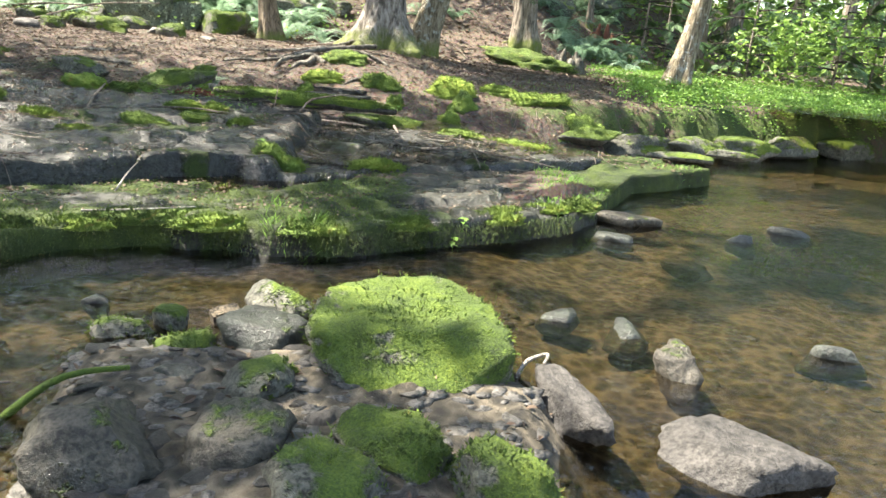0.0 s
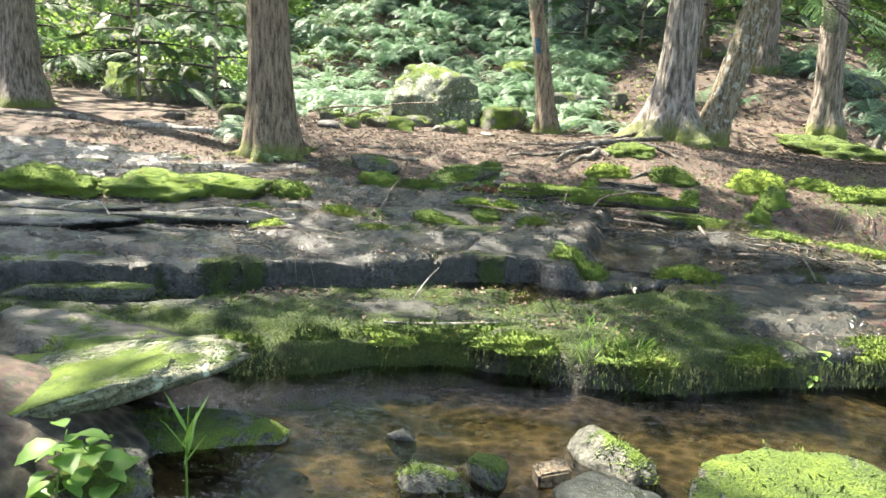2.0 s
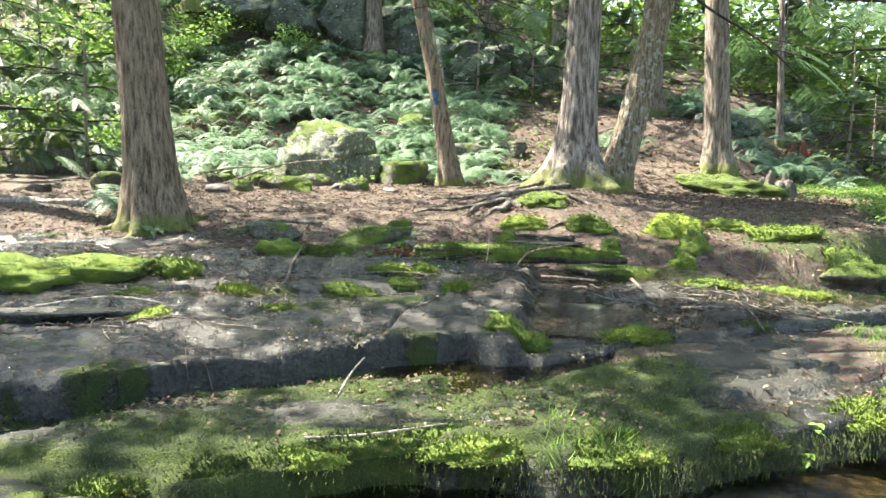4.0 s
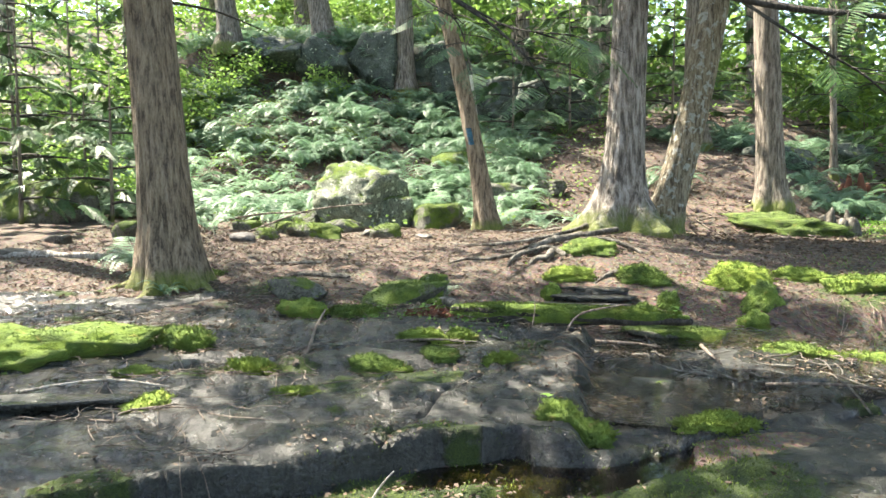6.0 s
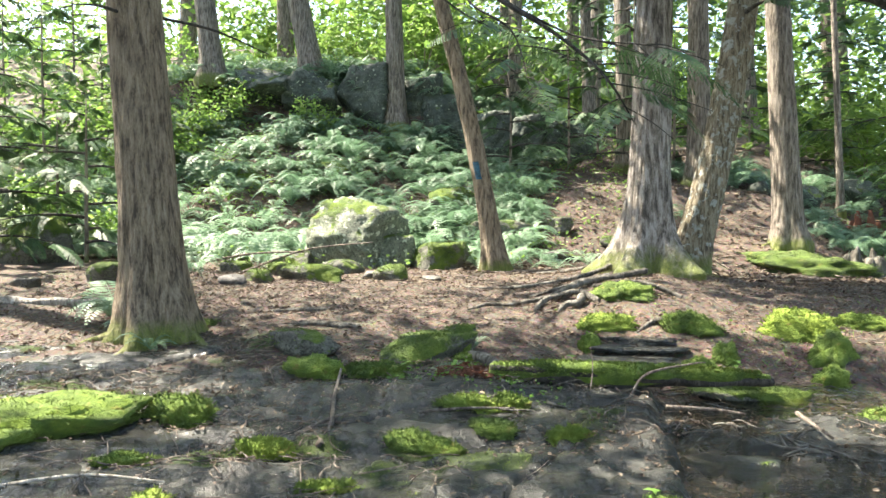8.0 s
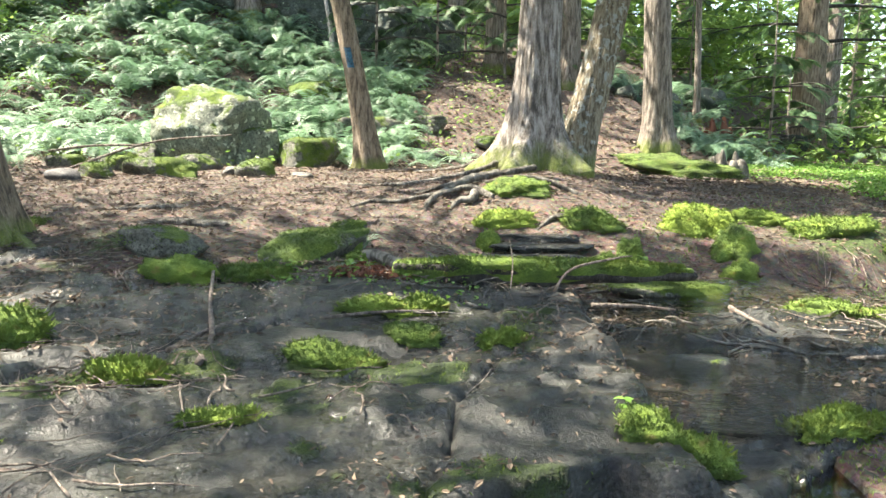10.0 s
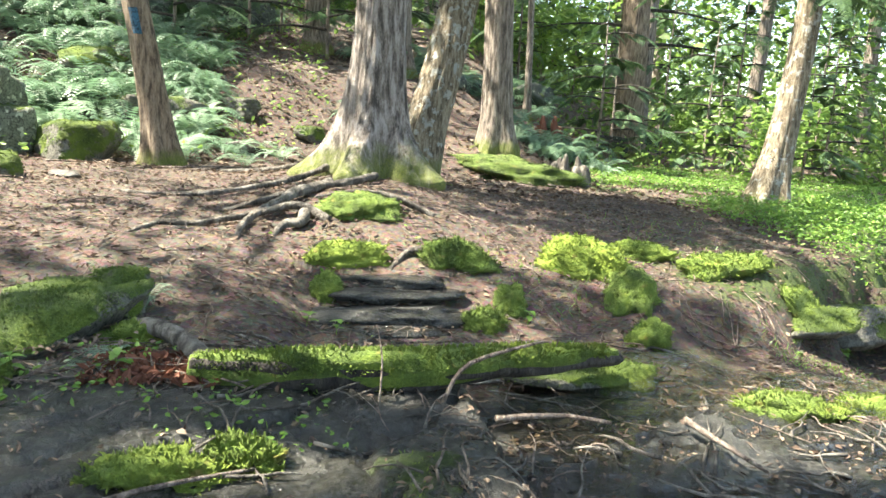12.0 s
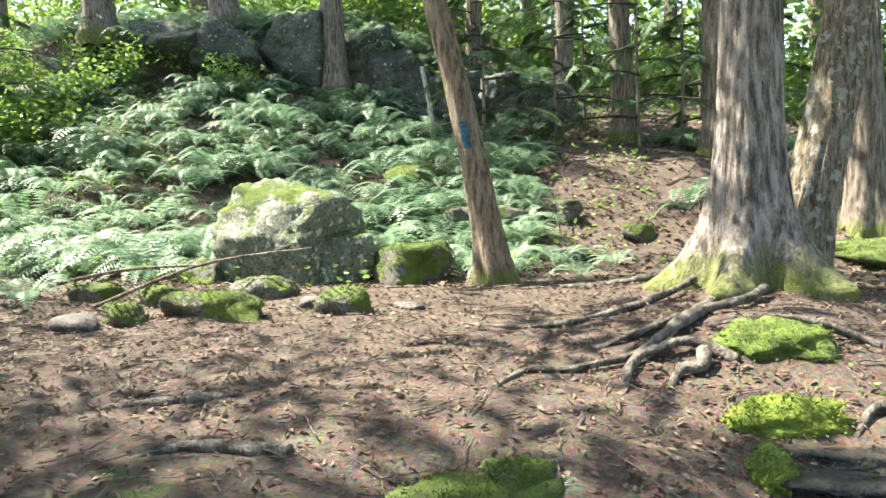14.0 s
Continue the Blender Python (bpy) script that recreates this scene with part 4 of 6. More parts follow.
# left bank slabs
stone("rock_slab", -2.86, 3.12, 0.06, (0.78, 0.36, 0.12), M_SLAB, "long tilted slab with pale lichen and moss over the creek", turn=24, seed=41, level=5, flat=0.45, cuts=10, tip=(0, -10), box=0.6, rough=0.2)
stone("rock_slab", -2.20, 3.52, -0.03, (0.30, 0.17, 0.09), M_HALF, "low mossy slab at the water's edge", turn=18, seed=42, level=4, flat=0.5)
stone("rock_slab", -2.27, 3.06, -0.02, (0.34, 0.16, 0.12), M_HALF, "dark slab with a mossy top under the tilted one", turn=14, seed=43, level=4, flat=0.5)
stone("rock_slab", -3.15, 3.82, 0.01, (0.48, 0.28, 0.16), M_STONE, "smooth grey slab leaning against the ledge", turn=15, seed=44, level=4, flat=0.5)
stone("rock_slab", -3.60, 3.50, 0.08, (0.3, 0.24, 0.2), M_STONE, "grey rounded rock behind the tilted slab", turn=40, seed=45, level=4)
stone("rock", -2.37, 2.60, 0.05, (0.20, 0.15, 0.15), M_HALF, "mossy bank rock among leaves", turn=40, seed=46, level=4)
stone("rock", -1.95, 2.70, -0.09, (0.3, 0.2, 0.13), M_DARK, "dark wet rock under the leaves", turn=20, seed=47, level=4)
stone("rock", -4.45, 3.00, 0.13, (0.6, 0.5, 0.3), M_HALF, "big mossy rock up the bank", turn=10, seed=48, level=4)
stone("rock_slab", -4.05, 4.55, 0.13, (0.42, 0.22, 0.14), M_HALF, "mossy block at the end of the dark step", turn=30, seed=49, level=4, flat=0.5)
stone("rock_slab", -3.75, 4.35, 0.07, (0.4, 0.14, 0.10), M_HALF, "thin mossy slab below the step", turn=28, seed=50, level=4, flat=0.5)
for i, (x, y, sx, sy, sz, a) in enumerate(((-4.64, 4.90, 0.6, 0.16, 0.08, 24), (-5.04, 5.35, 0.7, 0.14, 0.09, 20), (-4.29, 5.54, 0.55, 0.10, 0.07, 24), (-5.90, 5.00, 0.6, 0.2, 0.12, 22), (-6.41, 5.74, 0.7, 0.2, 0.12, 18))):
    stone("slate_layer", x, y, float(high_ledge(x, y)) - 0.03, (sx, sy, sz), M_HIGH, "broken layer of wet dark slate with sticks", "rock ledge", a, 60 + i, 4, "broken slate layers", flat=0.4, cuts=9, box=0.6)
stone("rock_block", -1.12, 7.42, 0.19, (0.15, 0.10, 0.07), M_DARK, "black wet angular block beside the slab corner", turn=10, seed=70, flat=0.4, box=0.9, rough=0.25)
stone("rock_block", -1.34, 7.40, 0.19, (0.12, 0.09, 0.065), M_DARK, "dark broken block below the slab corner", turn=-20, seed=71, flat=0.4, box=0.9, rough=0.25)

for i, (x, y, sx, sy, sz, a) in enumerate(((1.25, 10.02, 0.4, 0.18, 0.12, 20), (1.9, 10.42, 0.45, 0.20, 0.14, 15), (2.7, 10.77, 0.5, 0.20, 0.15, 22), (3.5, 11.32, 0.45, 0.23, 0.15, 30), (4.3, 11.87, 0.55, 0.23, 0.15, 28), (0.75, 9.82, 0.3, 0.14, 0.09, 25), (5.3, 12.57, 0.6, 0.27, 0.16, 35), (2.3, 10.07, 0.4, 0.14, 0.07, 10), (3.2, 10.67, 0.4, 0.16, 0.07, 20))):
    stone("bank_rock", x, y, 0.06 if i > 0 and i != 5 else 0.16, (sx, sy, sz), M_HALF if i % 3 else M_MOSSY, "dark undercut rock with moss along the bank", "rock", a, 170 + i, 4, "rocks along the bank", box=0.6)

# ---- rocks on the forest floor ----
def on_ground(name, x, y, size, mat, label, category="rock", turn=0.0, seed=1, level=3, group="", sink=0.3, **kw):
    return stone(name, x, y, float(surface(x, y)) - sink * size[2], size, mat, label, category, turn, seed, level, group, **kw)


on_ground("boulder", -6.02, 13.75, (0.78, 0.56, 0.70), M_LICHEN, "big angular grey boulder with lichen streaks and moss", turn=-12, seed=82, level=5, sink=0.3, cuts=10, flat=0.9, box=0.4, tip=(4, 14), rough=0.2)
on_ground("boulder", -5.25, 13.7, (0.26, 0.3, 0.42), M_LICHEN, "upright split-off block beside the boulder", turn=10, seed=83, level=4)
on_ground("boulder", -4.62, 13.75, (0.42, 0.45, 0.32), M_MOSSY, "rounded boulder draped in moss", turn=5, seed=84, level=4)
on_ground("boulder", -4.2, 15.9, (0.55, 0.4, 0.32), M_HALF, "dark mossy rock in the toe of the slope", turn=25, seed=85, level=4)
on_ground("boulder", -11.0, 12.5, (1.0, 0.7, 0.5), M_MOSSY, "wide dome of moss over rock", turn=0, seed=86, level=4, cuts=5)
G2 = "mossy rocks along the path"
for i, (x, y, sx, sy, sz, m, label) in enumerate((
        (-7.9, 10.85, 0.28, 0.22, 0.22, M_MOSSY, "mossy stone beside the fern"), (-5.55, 11.6, 0.42, 0.2, 0.15, M_MOSSY, "long low stone under thick moss"), (-4.62, 11.8, 0.22, 0.18, 0.15, M_MOSSY, "small moss hump at the path"),
        (-6.2, 11.35, 0.2, 0.15, 0.12, M_MOSSY, "little stone topped with moss"), (-7.4, 14.1, 0.3, 0.2, 0.16, M_HALF, "mossy stone half buried in litter"), (-6.7, 13.4, 0.3, 0.2, 0.18, M_HALF, "mossy stone below the boulder"),
        (-6.38, 11.15, 0.17, 0.12, 0.10, M_PALE, "pale stone lying in the sun"), (-5.0, 12.0, 0.13, 0.09, 0.08, M_STONE, "grey wedge stone on the path"), (-4.2, 12.05, 0.14, 0.07, 0.05, M_STONE, "flat stone set in the path"),
        (-5.6, 12.5, 0.3, 0.2, 0.15, M_HALF, "stone wearing a moss cap"), (-9.78, 17.3, 0.3, 0.22, 0.24, M_MOSSY, "moss knob among ferns"), (-8.3, 18.2, 0.4, 0.25, 0.22, M_MOSSY, "mossy rock standing among ferns"),
        (-5.3, 17.1, 0.5, 0.35, 0.34, M_MOSSY, "mossy boulder under ferns"), (-5.05, 16.2, 0.4, 0.25, 0.2, M_HALF, "stone with moss and leaves"), (-2.25, 16.1, 0.22, 0.15, 0.12, M_MOSSY, "mossy stone on the slope"),
        (-3.9, 13.75, 0.10, 0.08, 0.10, M_HALF, "small block at the foot of a tree"), (-8.7, 10.4, 0.18, 0.10, 0.08, M_STONE, "brown stone in the litter"), (-8.3, 9.3, 0.22, 0.10, 0.10, M_STONE, "grey stone on the trail"),
        (-4.15, 8.5, 0.26, 0.18, 0.13, M_HALF, "flat stone edged with moss"), (-6.9, 12.1, 0.22, 0.16, 0.13, M_MOSSY, "mossy lump in the ferns"), (-6.3, 12.0, 0.24, 0.15, 0.13, M_MOSSY, "green moss lump over stone"), (-3.0, 15.2, 0.3, 0.16, 0.12, M_STONE, "flat stone on the slope"), (-3.3, 16.4, 0.4, 0.2, 0.16, M_HALF, "ledge stone with moss"))):
    on_ground("rock", x, y, (sx, sy, sz), m, label, "rock", 37 * i % 90 - 45, 90 + i, 4 if sx > 0.25 else 3, G2)
on_ground("rock_slab", -3.30, 8.85, (0.26, 0.36, 0.13), M_MOSSY, "tilted slab with a square mossy step", turn=-12, seed=120, level=4, flat=0.5, sink=0.1, tip=(8, 0), box=0.7)
on_ground("rock_slab", -3.14, 9.15, (0.13, 0.14, 0.17), M_MOSSY, "mossy block on the tilted slab", turn=-12, seed=121, level=4, flat=0.5, sink=0.0, box=0.7)
on_ground("rock_slab", -0.98, 8.62, (0.36, 0.16, 0.09), M_MOSSY, "thin flat mossy slab by the runnel", turn=8, seed=122, level=4, flat=0.4, box=0.5)
for i, (y, z, w) in enumerate(((9.35, 0.38, 0.34), (9.55, 0.43, 0.36), (9.75, 0.49, 0.34), (9.95, 0.54, 0.30))):
    stone("slate_step", -1.85 + 0.04 * i, y, z - 0.09, (w + 0.04 * (i % 2), 0.17, 0.06), M_HIGH, "wet dark slate step in a trickle", "rock ledge", 4 - 3 * i, 130 + i, 4, "slate steps", flat=0.4, cuts=9, box=0.55, rough=0.3)

# cliff on the slope
G3 = "cliff blocks on the slope"
for i, (x, sx, sz, a, out) in enumerate(((-11.4, 0.7, 0.5, -10, 0.0), (-10.2, 0.6, 0.62, 9, 0.05), (-8.9, 0.72, 0.70, -3, -0.05), (-7.5, 0.55, 0.74, 6, 0.12), (-6.75, 0.62, 0.72, -4, -0.06), (-5.7, 0.62, 0.66, 5, 0.08), (-4.75, 0.55, 0.6, -8, -0.06), (-3.8, 0.6, 0.5, 12, 0.0),
                                      (-9.6, 0.35, 0.3, 20, -0.4), (-6.1, 0.35, 0.28, -15, -0.35), (-4.3, 0.4, 0.3, 10, -0.45))):
    ys = np.arange(19.6, 23.0, 0.05)
    y = ys[np.argmax(np.diff(ground(x + 0 * ys, ys)))] + 0.12 + out
    z = float(ground(x, y + 0.7)) - 1.42 * sz if out > -0.3 else float(ground(x, y - 0.3)) - 0.1
    stone("cliff_block", x, y, z, (sx, 0.5, sz), M_CLIFF, "dark green-stained cliff block with moss and shadowed joints", "rock face", a, 140 + i, 5, G3, cuts=8, flat=0.82, rough=0.22, box=0.9)
for i, (x, y, s) in enumerate(((1.2, 20.5, 0.5), (2.6, 22.0, 0.6), (8.0, 27, 0.9), (-14, 15, 0.8), (-16, 13, 0.7), (0.4, 19.6, 0.35), (4.8, 22.5, 0.5))):
    on_ground("boulder", x, y, (s, 0.7 * s, 0.6 * s), M_CLIFF, "dark mossy rock on the wooded slope", turn=20 * i, seed=160 + i, level=4)

# ---- trees ----
tree(-5.54, 8.6, 13, 0.232, (-0.085, 0.02), M_BARK, "straight hemlock trunk with furrowed brown bark beside the path", 1, roots=5, stubs=4, flare=0.55, seg=72, rows=150, ridge=0.07, crown_at=(6.5, 14, 4.2), leaves=5200)
tree(-3.72, 13.6, 12, 0.132, (-0.215, 0.03), M_BARK, "slim leaning hemlock with a blue trail mark", 2, roots=4, flare=0.7, seg=56, rows=120, ridge=0.06, bend=0.5, crown_at=(6, 13, 3.6), leaves=4200)
tree(-1.68, 12.5, 15, 0.225, (0.022, 0.03), M_BARK_OLD, "large old hemlock with flared mossy root buttresses", 3, roots=4, flare=1.55, lobes=5, seg=96, rows=190, ridge=0.085, flare_h=0.36, crown_at=(7, 16, 4.8), leaves=6000, taper=0.5,
     boughs=((3.6, -1.0, 1.8, 9), (3.9, -2.0, 1.5, 8), (4.4, 0.2, 2.0, 8), (3.3, -0.4, 1.6, 9), (4.6, -2.8, 2.2, 8)))
tree(-1.22, 13.2, 13, 0.2, (0.20, 0.05), M_BARK_PALE, "leaning rough-barked trunk behind the old hemlock", 4, roots=5, flare=0.5, seg=64, rows=120, ridge=0.10, bend=0.6, crown_at=(7, 14, 4.0), leaves=4600, boughs=((3.2, -1.2, 1.6, 8), (3.7, -0.4, 1.7, 8)))
tree(2.85, 13.2, 10, 0.15, (0.10, 0.02), M_BARK_PALE, "slender curved tree with lichen bark by the water", 5, roots=4, flare=0.9, seg=48, rows=100, ridge=0.05, bend=1.0, crown_at=(4.2, 10, 3.6), leaves=4200, boughs=((2.5, 0.2, 1.4, 7), (2.7, 2.6, 1.5, 7), (2.4, -1.6, 1.0, 6), (3.0, 1.2, 1.6, 7)))
tree(0.5, 16.5, 13, 0.22, (-0.05, 0), M_BARK_FAR, "grey straight trunk on a mossy root mound", 6, roots=6, flare=0.5, seg=48, rows=90, ridge=0.07, crown_at=(6, 14, 4.2), leaves=4200)
tree(5.2, 22.5, 14, 0.36, (-0.02, 0), M_BARK, "tall hemlock with long bare lower limbs", 7, roots=4, stubs=5, seg=40, rows=70, crown_at=(5, 15, 4.5), leaves=4600, boughs=((2.6, -0.2, 3.2, 5), (3.4, 0.1, 3.4, 6), (2.0, -2.6, 2.6, 8), (3.0, 3.0, 2.8, 8)))
FAR = ((-17.5, 23.0, 0.42), (-12.85, 20.75, 0.28), (-10.5, 21.9, 0.30), (-7.9, 21.25, 0.24), (-10.2, 30.0, 0.28), (-6.9, 30.5, 0.22), (-2.2, 20.6, 0.2), (-0.7, 19.8, 0.24), (-3.3, 24.0, 0.16), (-5.6, 25.0, 0.2), (2.2, 20.8, 0.07), (-11.4, 9.95, 0.3),
       (7.5, 27.0, 0.25), (10.5, 26, 0.2), (13, 30, 0.26), (9.0, 33, 0.22), (16, 28, 0.25), (18, 35, 0.3), (4.2, 31, 0.25), (1.2, 28, 0.26), (-3.5, 27, 0.24), (-14.5, 28, 0.3), (-19, 19, 0.28), (12.0, 21.0, 0.22), (20, 27, 0.28), (-5, 36, 0.3), (-13, 36, 0.3), (6, 38, 0.3), (14, 40, 0.3), (-20, 30, 0.35), (0, 34, 0.25))
LEANS = ((-0.03, 0), (-0.11, 0), (-0.20, 0), (-0.017, 0), (-0.01, 0), (0, 0), (-0.03, 0), (-0.01, 0), (-0.035, 0), (0.03, 0), (-0.04, 0), (-0.05, 0))
for i, (x, y, r) in enumerate(FAR):
    ln = LEANS[i] if i < len(LEANS) else (RNG.uniform(-0.06, 0.06), 0.0)
    b = ()
    if i in (4, 5, 6, 8, 12, 15, 18, 20, 24):
        b = tuple((RNG.uniform(2, 5), RNG.uniform(0, 6.28), RNG.uniform(1.4, 2.4), 7) for _ in range(5))
    tree(x, y, 13, r, ln, M_BARK_FAR, "straight grey-brown trunk in the woods behind", 20 + i, group="trees in the woods", roots=3 if i < 12 else 0, stubs=2 if i < 12 else 0, flare=0.55, seg=32, rows=60, ridge=0.06, crown_at=(4.5 if y > 25 else 6.5, 14, 4.0), leaves=2400, boughs=b)
# unseen trees added around the near bank so their crowns dapple the sun
for i, (x, y) in enumerate(((-9.5, 3.5), (-7.5, -1.5), (-3.5, -4.5), (2.0, -5.5), (6.5, -2.0), (-12.5, 5.0), (-6.0, 1.2), (7.5, 4.0), (9.0, 8.5), (-13, -2), (-9, -7), (5, -11), (-2, -11), (11, 1), (-17, 8), (6.2, 7.6), (-15.5, 1.0))):
    tree(x, y, 13, 0.28, (RNG.uniform(-0.05, 0.05), RNG.uniform(-0.05, 0.05)), M_BARK_FAR, "unseen hemlock added on the near side of the creek for its shade", 70 + i, group="trees on the near bank", seg=24, rows=40, crown_at=(6.0, 14, 4.4), leaves=3600)


# ---- moss, log, roots ----
def cushion(x, y, rx, ry, h, turn, seed, label, mat=None, tufts=900, blade=0.016, base=None, group="moss cushions"):
    g = np.random.default_rng(seed)
    B, F = ball(4)
    P = B * [rx, ry, h]
    a = radians(turn)
    n = 0.55 * fbm(B[:, 0] * 1.7 + seed, B[:, 1] * 1.7, B[:, 2] * 2) + 0.3 * fbm(B[:, 0] * 6 + seed, B[:, 1] * 6, B[:, 2] * 5)
    P = P * (1 + n)[:, None]
    P[:, 2] = np.where(P[:, 2] < 0, P[:, 2] * 0.5, P[:, 2])
    R = np.array([[math.cos(a), -math.sin(a), 0], [math.sin(a), math.cos(a), 0], [0, 0, 1]])
    P = P @ R.T
    z0 = surface(x + P[:, 0], y + P[:, 1]) if base is None else np.full(len(P), base)
    zc = float(surface(x, y)) if base is None else base
    P[:, 2] += np.clip(0.75 * (z0 - zc), -0.1, 0.1)
    N = (B / [rx, ry, h]) @ R.T
    N /= np.linalg.norm(N, axis=1)[:, None]
    pick = np.flatnonzero(B[:, 2] > -0.15)
    i = g.choice(pick, tufts)
    d = N[i] + 0.55 * g.normal(size=(tufts, 3)) + [0, 0, 0.3]
    d /= np.linalg.norm(d, axis=1)[:, None]
    e = cross_unit(d, g)
    L = blade * g.uniform(0.6, 1.5, (tufts, 1))
    j = P[i] + g.normal(size=(tufts, 3)) * [rx * 0.04, ry * 0.04, 0.0] + d * L * 0.5
    Q, QF = quads(j, d * L, e * L * 0.28)
    V = np.concatenate([P, Q])
    faces = [list(f) for f in F] + (QF + len(P)).tolist()
    return thing("moss_cushion", V, faces, mat or M_MOSS_BRIGHT, label, "moss", group, at=pose(x, y, zc))


CUSHIONS = (
    (-4.87, 6.42, 0.72, 0.30, 0.17, 35, "long bright moss bank at the edge of the slate"), (-5.76, 5.73, 0.5, 0.3, 0.15, 30, "bright moss bank beyond a bare gap"), (-4.13, 6.90, 0.19, 0.14, 0.11, 10, "round moss cushion on the litter"),
    (-3.87, 8.07, 0.22, 0.13, 0.11, 0, "ragged moss cushion below a flat stone"), (-2.71, 6.94, 0.22, 0.09, 0.06, 5, "flat moss cushion on slate"), (-3.43, 6.59, 0.15, 0.09, 0.05, 10, "small moss cushion on slate"),
    (-3.95, 6.21, 0.15, 0.07, 0.04, 25, "thin moss patch on wet slate"), (-1.47, 6.43, 0.22, 0.12, 0.08, 0, "moss hanging over the slab corner"), (-0.79, 6.76, 0.22, 0.09, 0.05, 25, "moss on a low step by the pool"),
    (-3.56, 5.83, 0.09, 0.14, 0.04, 0, "moss strip on wet slate"), (-2.02, 10.05, 0.27, 0.10, 0.10, 0, "moss cushion above the slate steps"), (-1.33, 10.14, 0.24, 0.14, 0.13, 0, "leafy moss cushion over the trickle"),
    (-1.06, 9.69, 0.10, 0.10, 0.12, 0, "round moss knob beside the steps"), (-1.27, 9.43, 0.13, 0.10, 0.09, 0, "moss-topped stone in the trickle"), (-0.43, 10.22, 0.28, 0.2, 0.17, -20, "plump moss bank spilling downhill"),
    (-0.28, 9.72, 0.16, 0.2, 0.16, -25, "hanging end of the moss bank"), (0.16, 10.55, 0.26, 0.13, 0.10, 5, "moss cushion on the bank top"), (0.65, 10.27, 0.38, 0.17, 0.13, 10, "long olive moss bank"),
    (-0.38, 9.21, 0.13, 0.12, 0.12, 0, "moss lump where the trickle meets slate"), (-2.65, 7.58, 0.19, 0.09, 0.06, 5, "bright moss cushion in front of the log"), (-2.42, 7.67, 0.10, 0.08, 0.05, 0, "small bright moss cushion"),
    (-2.98, 8.81, 0.15, 0.10, 0.08, 20, "moss on a rotten root"), (-0.17, 8.23, 0.26, 0.13, 0.06, -15, "moss island in the sheet of water"), (-3.49, 8.22, 0.2, 0.13, 0.06, 10, "moss under the tilted slab"),
    (-2.15, 9.76, 0.09, 0.12, 0.09, 0, "moss beside the slate steps"), (0.40, 8.37, 0.3, 0.12, 0.05, 5, "flat moss in the shallows"), (1.23, 10.11, 0.3, 0.14, 0.08, 30, "moss along the bank top"), (1.82, 10.45, 0.35, 0.15, 0.08, 25, "green moss edge of the bank"),
    (-2.94, 6.23, 0.13, 0.07, 0.03, 0, "thin moss patch on slate"), (-4.52, 5.40, 0.25, 0.09, 0.04, 25, "moss on a slate layer"), (-2.44, 7.23, 0.13, 0.10, 0.05, 0, "moss at the slate edge"), (-2.04, 7.23, 0.10, 0.07, 0.04, 0, "small moss patch on a slab"),
    (-5.60, 9.00, 0.3, 0.2, 0.03, 0, "moss at the foot of a trunk"), (-1.9, 10.75, 0.3, 0.2, 0.10, 0, "moss over a root hump"), (0.7, 15.6, 0.9, 0.6, 0.22, 0, "mossy root mound under a grey tree"))
for i, (x, y, rx, ry, h, a, label) in enumerate(CUSHIONS):
    area = rx * ry
    cushion(x, y, rx, ry, h, a, 200 + i, label, M_MOSS if i in (3, 13, 17, 21, 23, 34) else M_MOSS_BRIGHT, int(min(7000, 900 + 22000 * area)), 0.008 + 0.003 * (i % 3))
# moss shoulders along the lip of the lower ledge
for i in range(17):
    x = -2.5 + 3.3 * i / 16 + 0.10 * RNG.normal()
    y = float(lip_low(x)) + RNG.uniform(0.0, 0.22)
    cushion(x, y, RNG.uniform(0.10, 0.24), RNG.uniform(0.06, 0.11), RNG.uniform(0.03, 0.06), 20, 300 + i, "moss hanging on the lip of the ledge", M_MOSS, 1300, 0.012, base=0.13 + 0.02 * RNG.random(), group="moss on the ledge lip")

log = holder("fallen_log", -1.8, 8.3, 0.36, "rotten fallen log under thick yellow-green moss", "log")
part("stem", *tube([(-0.85, -0.05, 0.11), (-0.5, -0.12, 0.13), (0.0, -0.10, 0.13), (0.45, 0.05, 0.12), (0.92, 0.22, 0.09)], [0.055, 0.065, 0.062, 0.05, 0.03], 22, 0.6, 5, steps=40), M_DARKWOOD, log)
part("moss", *tube([(-0.86, -0.05, 0.12), (-0.5, -0.12, 0.145), (0.0, -0.10, 0.15), (0.45, 0.04, 0.14), (0.9, 0.21, 0.11)], [0.05, 0.072, 0.066, 0.05, 0.025], 22, 0.6, 9, steps=40), M_MOSS, log, "shaggy moss sleeve")
part("root_end", *tube([(-0.8, 0.0, 0.10), (-0.95, 0.3, 0.13), (-1.15, 0.55, 0.12), (-1.32, 0.72, 0.05)], [0.05, 0.04, 0.035, 0.02], 10, 0.4, 6), M_ROOT, log, "bare rotten root")
part("dead_twig", *tube([(0.05, -0.22, 0.05), (0.15, -0.14, 0.17), (0.42, -0.06, 0.23), (0.5, -0.05, 0.24)], [0.008, 0.009, 0.006, 0.003], 7), M_TWIG, log)
part("dead_twig", *tube([(-0.2, -0.3, 0.0), (-0.18, -0.22, 0.2), (-0.2, -0.16, 0.33)], [0.004, 0.004, 0.002], 6), M_TWIG, log)
g = np.random.default_rng(55)
n = 2600
u, th = g.uniform(-0.85, 0.85, n), g.uniform(-1.5, 1.5, n)
cy = np.interp(u, [-0.85, -0.5, 0, 0.45, 0.9], [-0.06, -0.13, -0.11, 0.04, 0.21])
cz = np.interp(u, [-0.85, -0.5, 0, 0.45, 0.9], [0.12, 0.145, 0.15, 0.14, 0.11])
